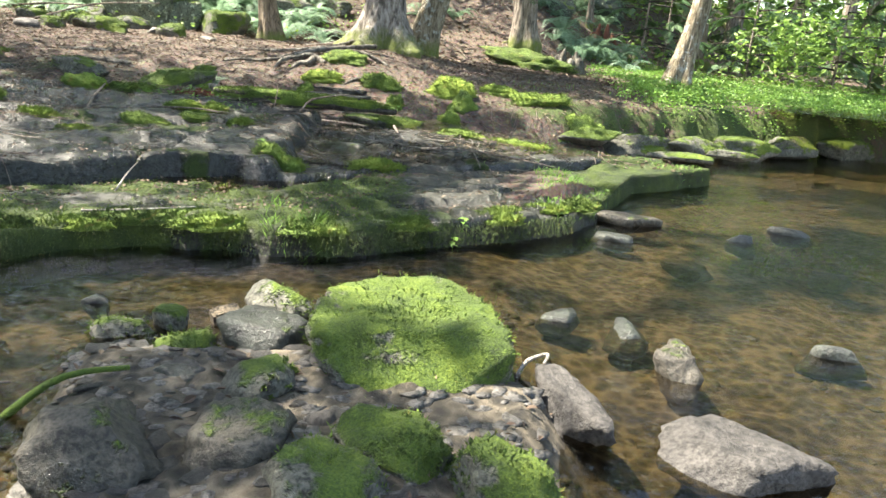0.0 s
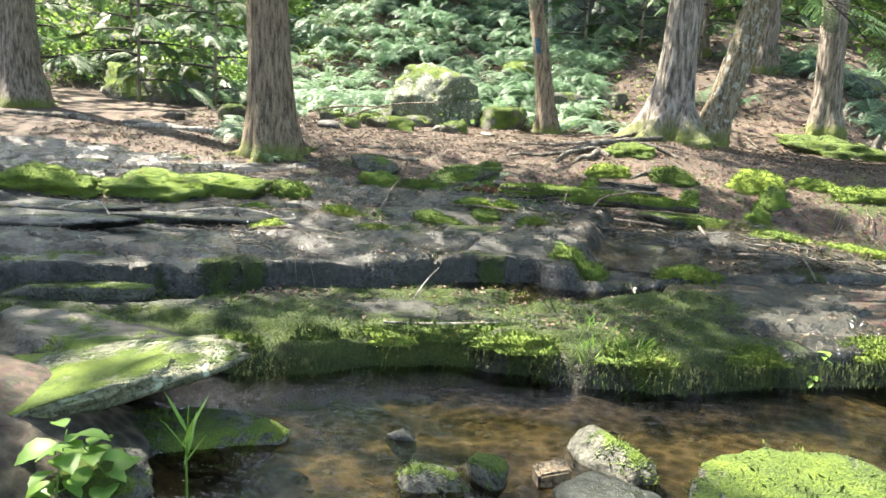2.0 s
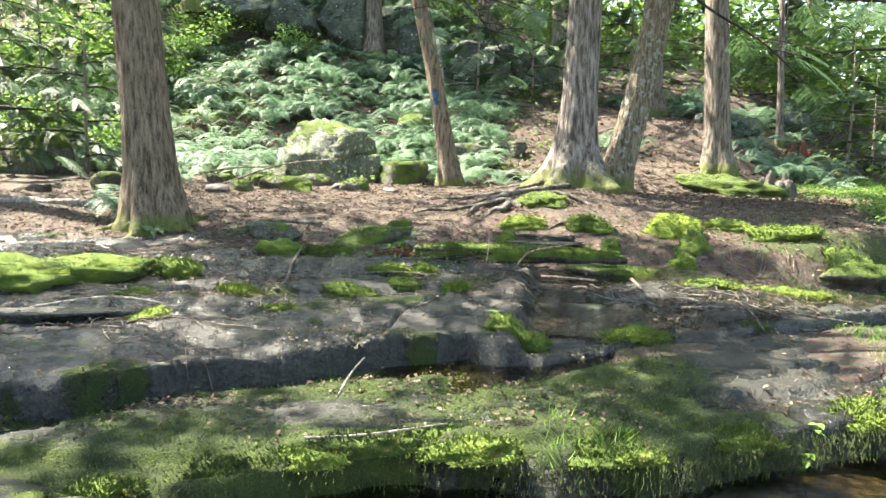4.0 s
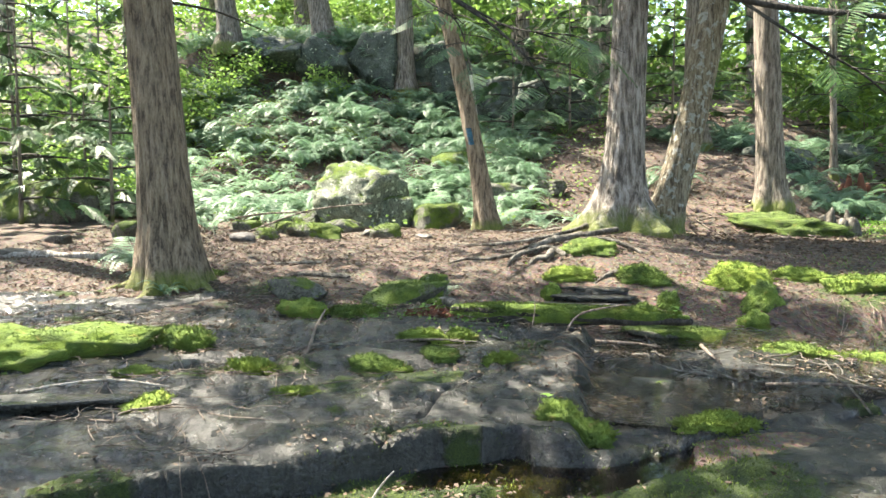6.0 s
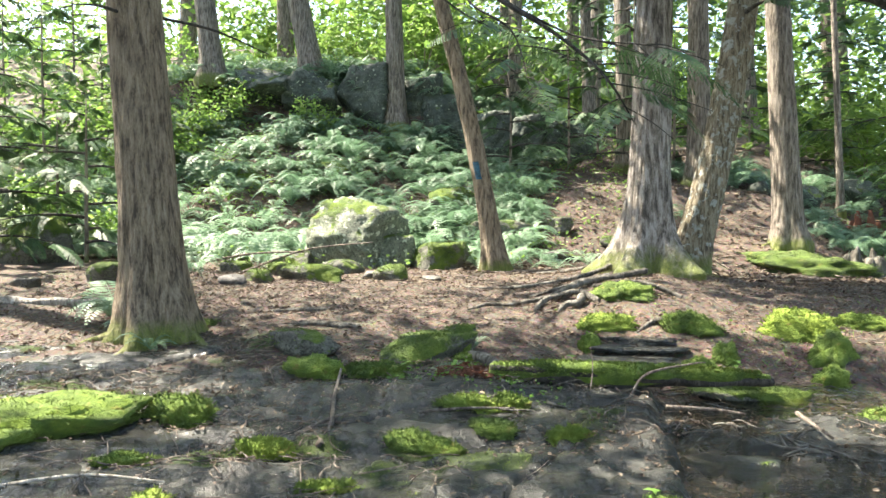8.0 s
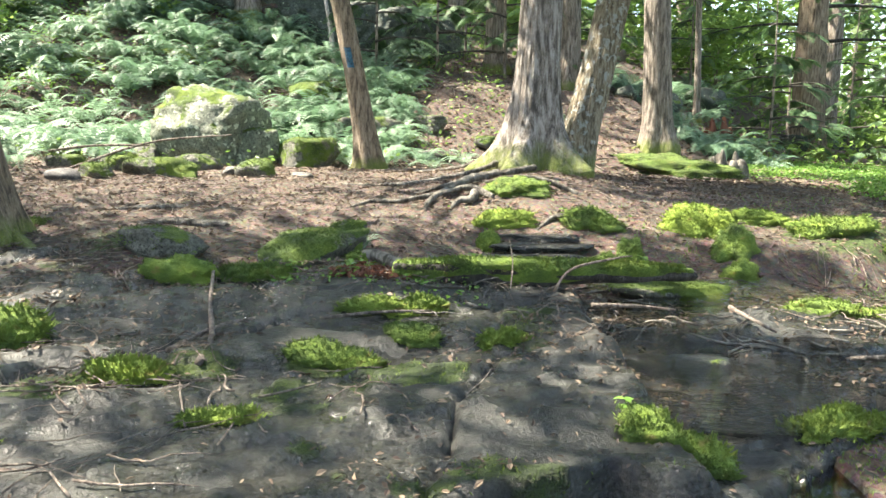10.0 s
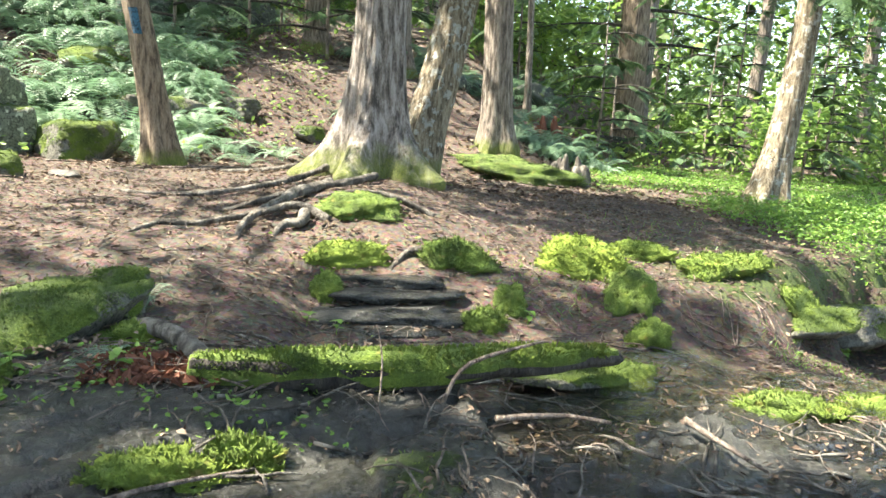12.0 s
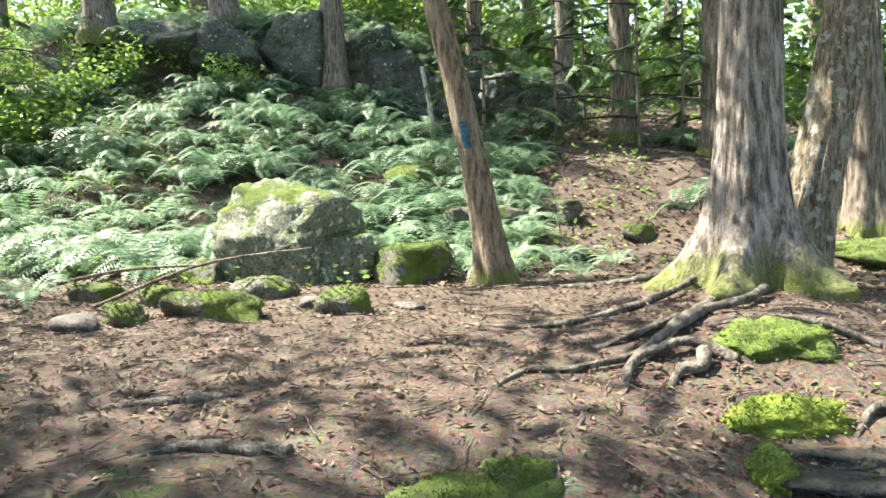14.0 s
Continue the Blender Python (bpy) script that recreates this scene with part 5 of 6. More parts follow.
rr = np.interp(u, [-0.85, -0.5, 0, 0.45, 0.9], [0.055, 0.075, 0.07, 0.055, 0.03])
d = np.stack([0.3 * g.normal(size=n), np.sin(th) + 0.3 * g.normal(size=n), np.cos(th) + 0.2 * g.normal(size=n)], 1)
d /= np.linalg.norm(d, axis=1)[:, None]
C = np.stack([u, cy + rr * np.sin(th), cz + rr * np.cos(th)], 1) + d * 0.008
s = g.uniform(0.008, 0.02, (n, 1))
part("moss_fringe", *quads(C, d * s, cross_unit(d, g) * s * 0.3), M_MOSS, log, smooth=False)["kind"] = "stuff"


def rooted(ob, pts, radii, mat=M_ROOT):
    P = np.array([(x, y, float(surface(x, y)) + 0.6 * lift - 0.01) for x, y, lift in pts]) - np.array(ob.location)
    part("root", *tube(P, radii, 10, 0.75, len(ob.children) * 3.1, steps=8 * len(pts)), mat, ob)


roots = holder("exposed_roots", -2.4, 10.6, float(ground(-2.4, 10.6)), "tangle of weathered grey roots with moss below the old hemlock", "tree roots")
for pts in (((-3.36, 10.28, 0.0), (-3.2, 10.5, 0.04), (-2.95, 10.55, 0.05), (-2.65, 10.62, 0.09), (-2.35, 10.72, 0.13), (-2.12, 10.58, 0.02)),
            ((-2.7, 10.3, -0.01), (-2.66, 10.5, 0.07), (-2.5, 10.8, 0.12), (-2.3, 11.1, 0.10), (-2.1, 11.6, 0.08)),
            ((-2.48, 10.32, 0.0), (-2.42, 10.45, 0.07), (-2.3, 10.5, 0.09), (-2.28, 10.62, 0.1)),
            ((-2.9, 10.9, 0.0), (-2.6, 11.0, 0.06), (-2.3, 11.25, 0.08), (-1.9, 11.5, 0.10), (-1.7, 11.9, 0.12)),
            ((-3.9, 11.6, -0.02), (-3.3, 11.4, 0.03), (-2.9, 11.55, 0.04), (-2.4, 12.0, 0.07), (-2.1, 12.3, 0.15)),
            ((-1.75, 9.98, 0.0), (-1.6, 10.18, 0.06), (-1.35, 10.2, 0.06), (-1.1, 10.25, 0.0)),
            ((-3.4, 13.6, 0.0), (-3.1, 13.3, 0.03), (-2.6, 13.0, 0.06), (-2.2, 12.9, 0.14)),
            ((-2.2, 11.0, 0.06), (-1.9, 10.95, 0.12), (-1.65, 10.9, 0.12), (-1.35, 10.85, 0.02)),
            ((-4.7, 9.2, -0.01), (-4.55, 9.35, 0.04), (-4.3, 9.4, 0.04), (-4.1, 9.42, -0.01))):
    k = len(pts)
    rooted(roots, pts, np.linspace(0.014, 0.034, k) * (1 + 0.3 * math.sin(k * 7.7 + pts[0][0] * 9)))
trail = holder("exposed_roots", -4.6, 9.4, float(ground(-4.6, 9.4)), "dark knuckle of root crossing the path", "tree roots")
rooted(trail, ((-4.78, 9.25, -0.02), (-4.6, 9.35, 0.03), (-4.45, 9.42, 0.04), (-4.28, 9.5, 0.0)), [0.02, 0.032, 0.028, 0.012], M_DARKWOOD)
rooted(trail, ((-5.3, 9.7, -0.01), (-4.9, 9.85, 0.03), (-4.6, 10.0, 0.02)), [0.02, 0.03, 0.015])
pole = holder("fallen_branch", -7.4, 9.55, float(ground(-7.4, 9.55)), "pale fallen pole lying along the trail", "log")
rooted(pole, ((-8.4, 9.2, 0.04), (-7.9, 9.35, 0.05), (-7.4, 9.5, 0.05), (-6.7, 9.75, 0.04)), [0.045, 0.05, 0.045, 0.03], M_DEAD)
rooted(pole, ((-10.5, 9.0, 0.02), (-9.6, 9.3, 0.06), (-9.0, 9.2, 0.03)), [0.05, 0.06, 0.03], M_ROOT)
dead = holder("dead_pole", -5.55, 19.7, float(ground(-5.55, 19.7)), "thin bleached dead trunk leaning on the cliff", "dead tree")
part("stem", *tube([(0, 0, -0.1), (-0.12, 0.3, 0.8), (-0.35, 0.7, 1.7)], [0.055, 0.05, 0.035], 12, 0.4), M_DEAD, dead)
stump = holder("stump", 1.35, 15.6, float(ground(1.35, 15.6)), "jagged grey rotten stump on a mossy mound", "stump")
for i in range(9):
    a = 0.7 * i
    part("splinter", *tube([(0.26 * math.cos(a), 0.16 * math.sin(a), -0.1), (0.23 * math.cos(a), 0.14 * math.sin(a), 0.2), (0.19 * math.cos(a), 0.12 * math.sin(a), 0.28 + 0.16 * math.sin(i * 2.3))], [0.11, 0.08, 0.012], 7, 0.5, i), M_ROOT, stump)
stump2 = holder("stump", 2.5, 20.2, float(ground(2.5, 20.2)), "red-brown rotten stump in the woods", "stump")
for i in range(6):
    part("splinter", *tube([(0.3 * math.cos(i), 0.2 * math.sin(i), -0.1), (0.22 * math.cos(i), 0.15 * math.sin(i), 0.3 + 0.1 * (i % 3))], [0.14, 0.03], 7, 0.5, i), M_RUST, stump2)

# blue trail mark on the slim tree, dark limb drooping from the tree by the path
slim = [o for o in bpy.data.objects if o.get("label", "").startswith("slim leaning")][0]
bx = []
for i in range(7):
    for j in range(9):
        th = -1.95 + 0.62 * i / 6
        z = 1.28 + 0.25 * j / 8
        r = 0.14 * (1 - 0.55 * z / 12) * 1.07 + 0.004
        bx.append((-0.215 * z + 0.05 * math.sin(z * 0.9) + r * math.cos(th), 0.03 * z + 0.025 * math.cos(z * 0.7 + 2) + r * math.sin(th), z))
part("trail_mark", bx, [[a * 9 + b, (a + 1) * 9 + b, (a + 1) * 9 + b + 1, a * 9 + b + 1] for a in range(6) for b in range(8)], M_BLUE, slim, "faded blue paint blaze")
host = [o for o in bpy.data.objects if o.get("label", "").startswith("straight hemlock trunk with")][0]
O = np.array(host.location)
DROOPING = (
    ([(-6.4, 9.5, 5.4), (-4.6, 8.6, 4.3), (-3.0, 7.6, 3.25), (-1.85, 7.2, 2.74), (-0.95, 7.1, 2.53), (-0.35, 7.0, 2.34), (0.5, 6.9, 2.2), (1.2, 6.8, 2.15)], [0.05, 0.045, 0.038, 0.03, 0.025, 0.018, 0.012, 0.005]),
    ([(-1.3, 7.13, 2.61), (-0.8, 7.2, 2.58), (-0.3, 7.3, 2.62), (0.4, 7.4, 2.66)], [0.014, 0.011, 0.008, 0.003]),
    ([(-0.7, 7.08, 2.45), (-0.4, 7.0, 2.2), (-0.1, 7.0, 2.0), (0.15, 7.0, 1.75)], [0.01, 0.008, 0.006, 0.002]),
    ([(-0.9, 7.1, 2.5), (-0.4, 7.15, 2.48), (0.1, 7.2, 2.42), (0.7, 7.2, 2.4)], [0.01, 0.008, 0.006, 0.002]),
    ([(-2.9, 7.55, 3.15), (-2.5, 7.4, 2.75), (-2.1, 7.3, 2.45), (-1.85, 7.2, 2.2), (-1.7, 7.2, 1.95)], [0.018, 0.013, 0.010, 0.007, 0.002]),
    ([(-2.5, 7.4, 2.75), (-2.2, 7.35, 2.55), (-1.95, 7.3, 2.42), (-1.6, 7.3, 2.36)], [0.009, 0.007, 0.005, 0.002]),
    ([(-2.7, 7.45, 2.95), (-2.6, 7.4, 2.7), (-2.35, 7.35, 2.5), (-2.25, 7.3, 2.2)], [0.009, 0.007, 0.005, 0.002]),
    ([(-3.2, 7.8, 3.3), (-2.9, 7.9, 2.9), (-2.5, 7.9, 2.65), (-2.1, 8.0, 2.6)], [0.010, 0.007, 0.005, 0.002]))
gl = np.random.default_rng(77)
for P, R in DROOPING:
    br = part("branch", *tube(np.array(P) - O, R, 8, 0.2, 2, steps=8 * len(P)), M_DARKWOOD, host, "dark bare drooping limb")
    leaf, tw = [], []
    for k in range(9 if len(P) > 5 else 5):
        u = gl.uniform(0.35, 1.0) * (len(P) - 1)
        i = min(int(u), len(P) - 2)
        p = np.array(P[i]) * (1 - u + i) + np.array(P[i + 1]) * (u - i) - O
        a = gl.uniform(-2.2, 1.2)
        w = np.array([math.cos(a), math.sin(a), -0.35])
        q = p + w * gl.uniform(0.25, 0.6)
        tw.append(tube([p, (p + q) / 2 + [0, 0, 0.02], q], [0.004, 0.003, 0.0015], 4))
        if gl.random() < 0.75:
            C, A, B = SPRAYS[gl.integers(3)]
            k2 = gl.uniform(0.3, 0.5)
            Rm = np.array(Euler((gl.uniform(-0.3, 0.3), 0.3, a)).to_matrix())
            leaf.append(quads(p + (q - p) * 0.3 + k2 * C @ Rm.T, 0.6 * A @ Rm.T, 0.5 * B @ Rm.T))
    for q in tw:
        part("twig", *q, M_DARKWOOD, br)
    if leaf:
        Vn = np.concatenate([v for v, _ in leaf])
        part("needles", Vn, np.arange(len(Vn)).reshape(-1, 4), M_NEEDLE, br, smooth=False)


# ---- ferns ----
def fern_mesh(seed, fronds=9, length=0.6):
    g = np.random.default_rng(seed)
    Cs, As, Bs, stems = [], [], [], []
    for i in range(fronds):
        a = 2 * np.pi * i / fronds + g.uniform(-0.3, 0.3)
        L = length * g.uniform(0.7, 1.15)
        lift = g.uniform(0.6, 1.1)
        s = np.linspace(0.0, 1, 21)
        x = L * (s * 0.85)
        z = L * (lift * 1.5 * s - (lift + 0.25) * s**2.1)
        R = np.stack([x * math.cos(a), x * math.sin(a), z], 1)
        T = np.gradient(R, axis=0)
        T /= np.linalg.norm(T, axis=1)[:, None]
        S = np.array([-math.sin(a), math.cos(a), 0])
        stems.append(tube(R[::4], np.linspace(0.004, 0.001, len(R[::4])), 4, steps=6))
        for side in (-1, 1):
            w = L * 0.24 * np.sin(np.pi * np.clip(s * 0.93 + 0.04, 0, 1)) ** 0.75 * (1 - 0.35 * s)
            d = side * S + 0.35 * T + np.array([0, 0, -0.18])
            d /= np.linalg.norm(d, axis=1)[:, None]
            k = s > 0.12
            Cs.append((R + d * w[:, None] * 0.5)[k])
            As.append((d * w[:, None] * 0.5)[k])
            Bs.append((T * L * 0.016)[k])
    V, F = quads(np.concatenate(Cs), np.concatenate(As), np.concatenate(Bs))
    sv, sf = joined(stems)
    return mesh("fern", np.concatenate([V, sv]), F.tolist() + [[i + len(V) for i in f] for f in sf], M_FERN, False)


FERNS = [fern_mesh(400 + i, 8 + i, 0.45 + 0.06 * i) for i in range(5)]
gf = np.random.default_rng(91)
fx, fy = gf.uniform(-15, 3.0, 6000), gf.uniform(11.8, 24, 6000)
dens = 0.2 + 1.1 * fbm(fx * 0.7 + 4, fy * 0.7) + 0.5 * ramp(14.2, 15.5, fy) * (fx < -3.6) - np.where(fx > -3.6, np.where(fx < 0.3, 0.28, 0.2), 0)
dens += 0.9 * np.exp(-((fx + 8.0) ** 2 + (fy - 14.4) ** 2) / 2.2)
dens -= 0.5 * ((fy < 14.2) & (fx > -7.0)) + 0.6 * ((fy < 13) & (fx > -9))
ok = ((fx < -2.4) | (fy > 16.5)) & (gf.random(6000) < dens) & ((fx + 5.3) ** 2 / 2.2 + (fy - 13.5) ** 2 > 0.75)
fx, fy = fx[ok][:900], fy[ok][:900]
fz = ground(fx, fy)
order = np.argsort(fy - 0.3 * np.abs(fx + 5))
fx, fy, fz = fx[order], fy[order], fz[order]
rest = []
for i in range(len(fx)):
    m = pose(fx[i], fy[i], fz[i] - 0.01, gf.uniform(-12, 12), gf.uniform(-12, 12), gf.uniform(0, 360)) @ Matrix.Scale(gf.uniform(0.75, 1.5), 4)
    if i < 285:
        ob = new("fern", FERNS[i % 5])
        ob.matrix_world = m
        tagged(ob, "arching blue-green fern on the wooded slope", "fern", "ferns on the slope")
    else:
        Vf = np.array([v.co for v in FERNS[i % 5].vertices])
        rest.append((Vf @ np.array(m.to_3x3()).T + np.array(m.translation), [list(p.vertices) for p in FERNS[i % 5].polygons]))
thing("ferns", *joined(rest), M_FERN, "more arching ferns higher up the slope", "ferns", kind="stuff", smooth=False)
for x, y, s in ((-6.15, 8.9, 0.85), (-6.35, 9.1, 0.95), (-5.35, 8.25, 0.4), (-6.0, 8.75, 0.6), (-3.02, 9.25, 0.3), (-3.05, 8.5, 0.3), (-2.95, 13.9, 0.7), (-2.6, 15.0, 0.7), (-3.2, 14.9, 0.8)):
    ob = new("fern", FERNS[int(10 * s) % 5])
    ob.matrix_world = pose(x, y, float(ground(x, y)), 0, 0, 70 * x) @ Matrix.Scale(s, 4)
    tagged(ob, "small fresh fern at the foot of a trunk", "fern", "ferns by the trail")


# ---- shrubs and saplings ----
def bush_mesh(seed, n, rx, h, size, mat):
    g = np.random.default_rng(seed)
    c = g.normal(size=(14, 3)) * [rx * 0.5, rx * 0.5, h * 0.22] + [0, 0, h * 0.55]
    C = c[g.integers(0, 14, n)] + g.normal(size=(n, 3)) * [rx * 0.22, rx * 0.22, h * 0.13]
    C[:, 2] = np.abs(C[:, 2])
    a = units(n, g, 0.4)
    b = cross_unit(a, g)
    s = size * g.uniform(0.6, 1.3, (n, 1))
    V, F = bent_leaves(C, a * s, b * s * 0.5, np.cross(a, b) * s, 0.2)
    st = [tube([(0, 0, -0.05), (p[0] * 0.5, p[1] * 0.5, p[2] * 0.6), tuple(p)], [0.012, 0.008, 0.003], 5) for p in c]
    return [mesh("foliage", V, F, mat, False)] + [mesh("stem", *q, M_TWIG) for q in st[:4]]


BUSHES = [bush_mesh(500 + i, 620, 0.55 + 0.15 * i, 0.9 + 0.3 * i, 0.05 + 0.008 * i, M_LEAF) for i in range(4)]


def bush(x, y, s, i, label="leafy green shrub in the woods", group="shrubs in the woods", name="shrub"):
    ob = holder(name, x, y, float(ground(x, y)) - 0.02, label, "shrub", group)
    ob.scale, ob.rotation_euler = (s, s, s), (0, 0, i * 1.3)
    for me in BUSHES[i % 4]:
        new(me.name, me).parent = ob


gb = np.random.default_rng(17)
for i in range(80):
    if i < 26:
        x, y, s = gb.uniform(-17, -9.0), gb.uniform(12, 22), gb.uniform(0.7, 1.3)
    elif i < 52:
        x, y, s = gb.uniform(4, 20), gb.uniform(19, 34), gb.uniform(0.9, 1.9)
    else:
        x, y, s = gb.uniform(-18, 8), gb.uniform(24, 36), gb.uniform(1.0, 2.2)
    bush(x, y, s, i)


def sapling(seed, h, n):
    g = np.random.default_rng(seed)
    ob = holder("hemlock_sapling", 0, 0, -50, "young hemlock with flat drooping green sprays", "sapling", "young hemlocks")
    part("trunk", *tube([(0, 0, -0.1), (0.03, 0, h * 0.5), (0, 0.03, h)], [0.035, 0.025, 0.006], 8), M_BARK_FAR, ob)
    for i in range(n):
        z = h * (0.12 + 0.85 * i / n)
        l, q = bough((0, 0, z), (math.cos(i * 2.4), math.sin(i * 2.4), 0.15), (1.7 - 1.2 * z / h) * g.uniform(0.7, 1.1), g, 4)
        part("needles", *q, M_NEEDLE, part("branch", *l, M_DARKWOOD, ob), smooth=False)
    return ob


YOUNG = [sapling(600, 3.2, 13), sapling(601, 4.4, 16), sapling(602, 2.4, 11)]
PLACES = [(-10.6, 11.6, 0), (-11.8, 12.6, 1), (-12.6, 11.2, 0), (-11.0, 13.4, 2), (-13.6, 13.6, 1), (-9.6, 12.4, 2), (-4.6, 19.2, 2), (-3.4, 19.8, 0), (-2.0, 19.6, 1), (-2.9, 21.5, 1), (-1.2, 20.5, 0), (3.4, 19.8, 0), (4.2, 21.0, 2), (2.6, 23.2, 1), (6.2, 20.6, 0), (7.4, 21.6, 1), (7.9, 19.6, 2), (9.3, 20.8, 0), (10.5, 22.8, 1),
          (6.8, 23.9, 1), (8.7, 24.5, 0), (12.0, 24.0, 1), (11.3, 19.5, 0), (13.5, 21.5, 1), (15, 25, 1), (5.0, 26.0, 1), (0.8, 24.5, 0), (-15.5, 16.0, 1), (-14.5, 18.5, 0), (3.2, 26, 0), (9.8, 28.5, 1), (17, 23, 1), (14, 18.6, 0), (-0.6, 22.6, 2), (-5.4, 23.5, 0), (-13.2, 15.4, 1), (-15.0, 12.4, 1), (-17.0, 14.6, 1), (-18.5, 17.5, 0), (-16.2, 19.5, 1), (-12.4, 17.2, 0), (-20.0, 21.0, 1)]
for i, (x, y, k) in enumerate(PLACES):
    m = pose(x, y, float(ground(x, y)), 0, 0, 67 * i)
    if i < 3:
        YOUNG[(0, 1, 2)[i]].matrix_world = m
    else:
        copy_thing(YOUNG[k], m)

# far wall of woods
gw = np.random.default_rng(5)
n = 190000
x, y = gw.uniform(-62, 65, n), 27 + 33 * gw.random(n)
y = np.where(x < -24, 4 + 50 * gw.random(n), y)
hz = 16 * gw.random(n) ** 1.5
keep = value(x * 0.35, hz * 0.5, y * 0.3) > 0.33
x, y, hz = x[keep], y[keep], hz[keep]
C = np.stack([x, y, ground(x, y) + hz], 1)
a = units(len(C), gw, 0.5)
s = gw.uniform(0.10, 0.24, (len(C), 1))
V, F = quads(C, a * s, cross_unit(a, gw) * s * 0.6)
thing("far_woods", V, F, M_LEAF, "bright green leaves of the far woods", "woods", kind="stuff", smooth=False)

# ---- herbs, grass, litter ----
def cover(name, label, n, area, heights, size, mat, seed, where=None, category="plants"):
    g = np.random.default_rng(seed)
    x, y = g.uniform(area[0], area[1], n), g.uniform(area[2], area[3], n)
    if where is not None:
        k = where(x, y) > g.random(n)
        x, y = x[k], y[k]
    m = len(x)
    C = np.stack([x, y, surface(x, y) + g.uniform(*heights, m) * (0.4 + 0.6 * value(x * 3, y * 3))], 1)
    a = units(m, g, 0.35)
    b = cross_unit(a, g)
    s = size * g.uniform(0.6, 1.4, (m, 1))
    V, F = bent_leaves(C, a * s, b * s * 0.5, np.cross(a, b) * s, 0.2)
    return thing(name, V, F, mat, label, category, kind="stuff", smooth=False)


def blades(name, label, n, area, length, mat, seed, where=None, width=0.0025):
    g = np.random.default_rng(seed)
    x, y = g.uniform(area[0], area[1], n), g.uniform(area[2], area[3], n)
    if where is not None:
        k = where(x, y) > g.random(n)
        x, y = x[k], y[k]
    m = len(x)
    C = np.stack([x, y, surface(x, y)], 1)
    d = units(m, g, 0.4)
    d[:, 2] = np.abs(d[:, 2]) + 0.9
    d /= np.linalg.norm(d, axis=1)[:, None]
    L = length * g.uniform(0.5, 1.4, (m, 1))
    return thing(name, *quads(C + d * L * 0.5, d * L * 0.5, cross_unit(d, g) * width), mat, label, "grass", kind="stuff", smooth=False)


cover("herbs", "lush bright green herbs on the sunny bank", 52000, (1.3, 7.5, 9.9, 14.5), (0.02, 0.32), 0.02, M_HERB, 1, lambda x, y: ramp(0.0, 0.3, y - 10.2 - 0.55 * (x - 1.2)) * ramp(1.5, 2.6, x) * ramp(4.2, 2.4, y - 9.9 - 0.55 * (x - 1.2)) * (0.35 + 0.9 * value(x * 1.5, y * 1.5)))
cover("herbs", "low green ground cover in a sunny clearing", 48000, (1.5, 11, 14.8, 21), (0.01, 0.10), 0.022, M_HERB, 2, lambda x, y: ramp(0, 0.8, y - 15.2) * ramp(1.6, 2.6, x) * ramp(22, 18, y) * (0.3 + value(x, y)))
cover("herbs", "mixed low leaves on the fern slope", 22000, (-15, -2, 13, 23), (0.03, 0.3), 0.035, M_LEAF, 3, lambda x, y: 0.3 + 0.9 * fbm(x * 0.6, y * 0.6 + 3) + 0.4 * ramp(-7, -10, x))
cover("herbs", "leafy undergrowth across the valley", 9000, (3, 24, 19, 34), (0.05, 0.7), 0.07, M_LEAF, 4, lambda x, y: 0.45 + 0.8 * fbm(x * 0.3, y * 0.3))
cover("herbs", "leafy undergrowth on the upper slope", 8000, (-22, 6, 22, 36), (0.05, 0.6), 0.08, M_LEAF, 5, lambda x, y: 0.4 + 0.9 * fbm(x * 0.3 + 7, y * 0.3))
cover("herbs", "small creeping leaves in the moss", 1500, (-2.5, 3.0, 8.6, 10.6), (0.01, 0.06), 0.014, M_HERB, 6, lambda x, y: ramp(0.1, 0.5, fbm(x * 2 + 1, y * 2)))
cover("herbs", "small creeping leaves in front of the log", 700, (-3.7, -1.9, 7.7, 8.6), (0.01, 0.05), 0.014, M_HERB, 7, lambda x, y: ramp(0.0, 0.4, fbm(x * 3 + 1, y * 3)))
cover("herbs", "small weeds on the ledge end", 900, (0.6, 2.8, 6.2, 9.0), (0.01, 0.09), 0.016, M_HERB, 8, lambda x, y: ramp(0.0, 0.4, fbm(x * 2 + 5, y * 2)))
blades("grass", "short grass and moss blades at the end of the ledges", 9000, (0.5, 3.0, 6.0, 9.6), 0.05, M_HERB, 11, lambda x, y: ramp(0.0, 0.35, fbm(x * 1.6, y * 1.6) + 0.15))
blades("grass", "tuft of fine grass hanging on the ledge", 120, (-1.12, -0.78, 4.82, 5.12), 0.08, M_HERB, 12)
blades("grass", "sparse fine grass on the bank", 1500, (-1, 3, 9.6, 12), 0.07, M_HERB, 13, lambda x, y: ramp(0.0, 0.4, fbm(x * 1.6 + 2, y * 1.6)))
blades("moss_tufts", "fuzzy moss on the lower ledge", 60000, (-4.5, 1.6, 2.9, 7.2), 0.02, M_MOSS, 14, lambda x, y: (y > lip_low(x) - 0.02) * (y < lip_high(x)) * ramp(0.46, 0.62, low_moss(x, y) + 0.2 * fbm(x * 8, y * 8)), 0.0028)
blades("moss_tufts", "fuzzy moss on the upper slate", 30000, (-6, 1.6, 4.4, 8.6), 0.016, M_MOSS_BRIGHT, 15, lambda x, y: (y > lip_high(x)) * ramp(0.42, 0.6, high_moss(x, y) + 0.2 * fbm(x * 8, y * 8)), 0.0026)


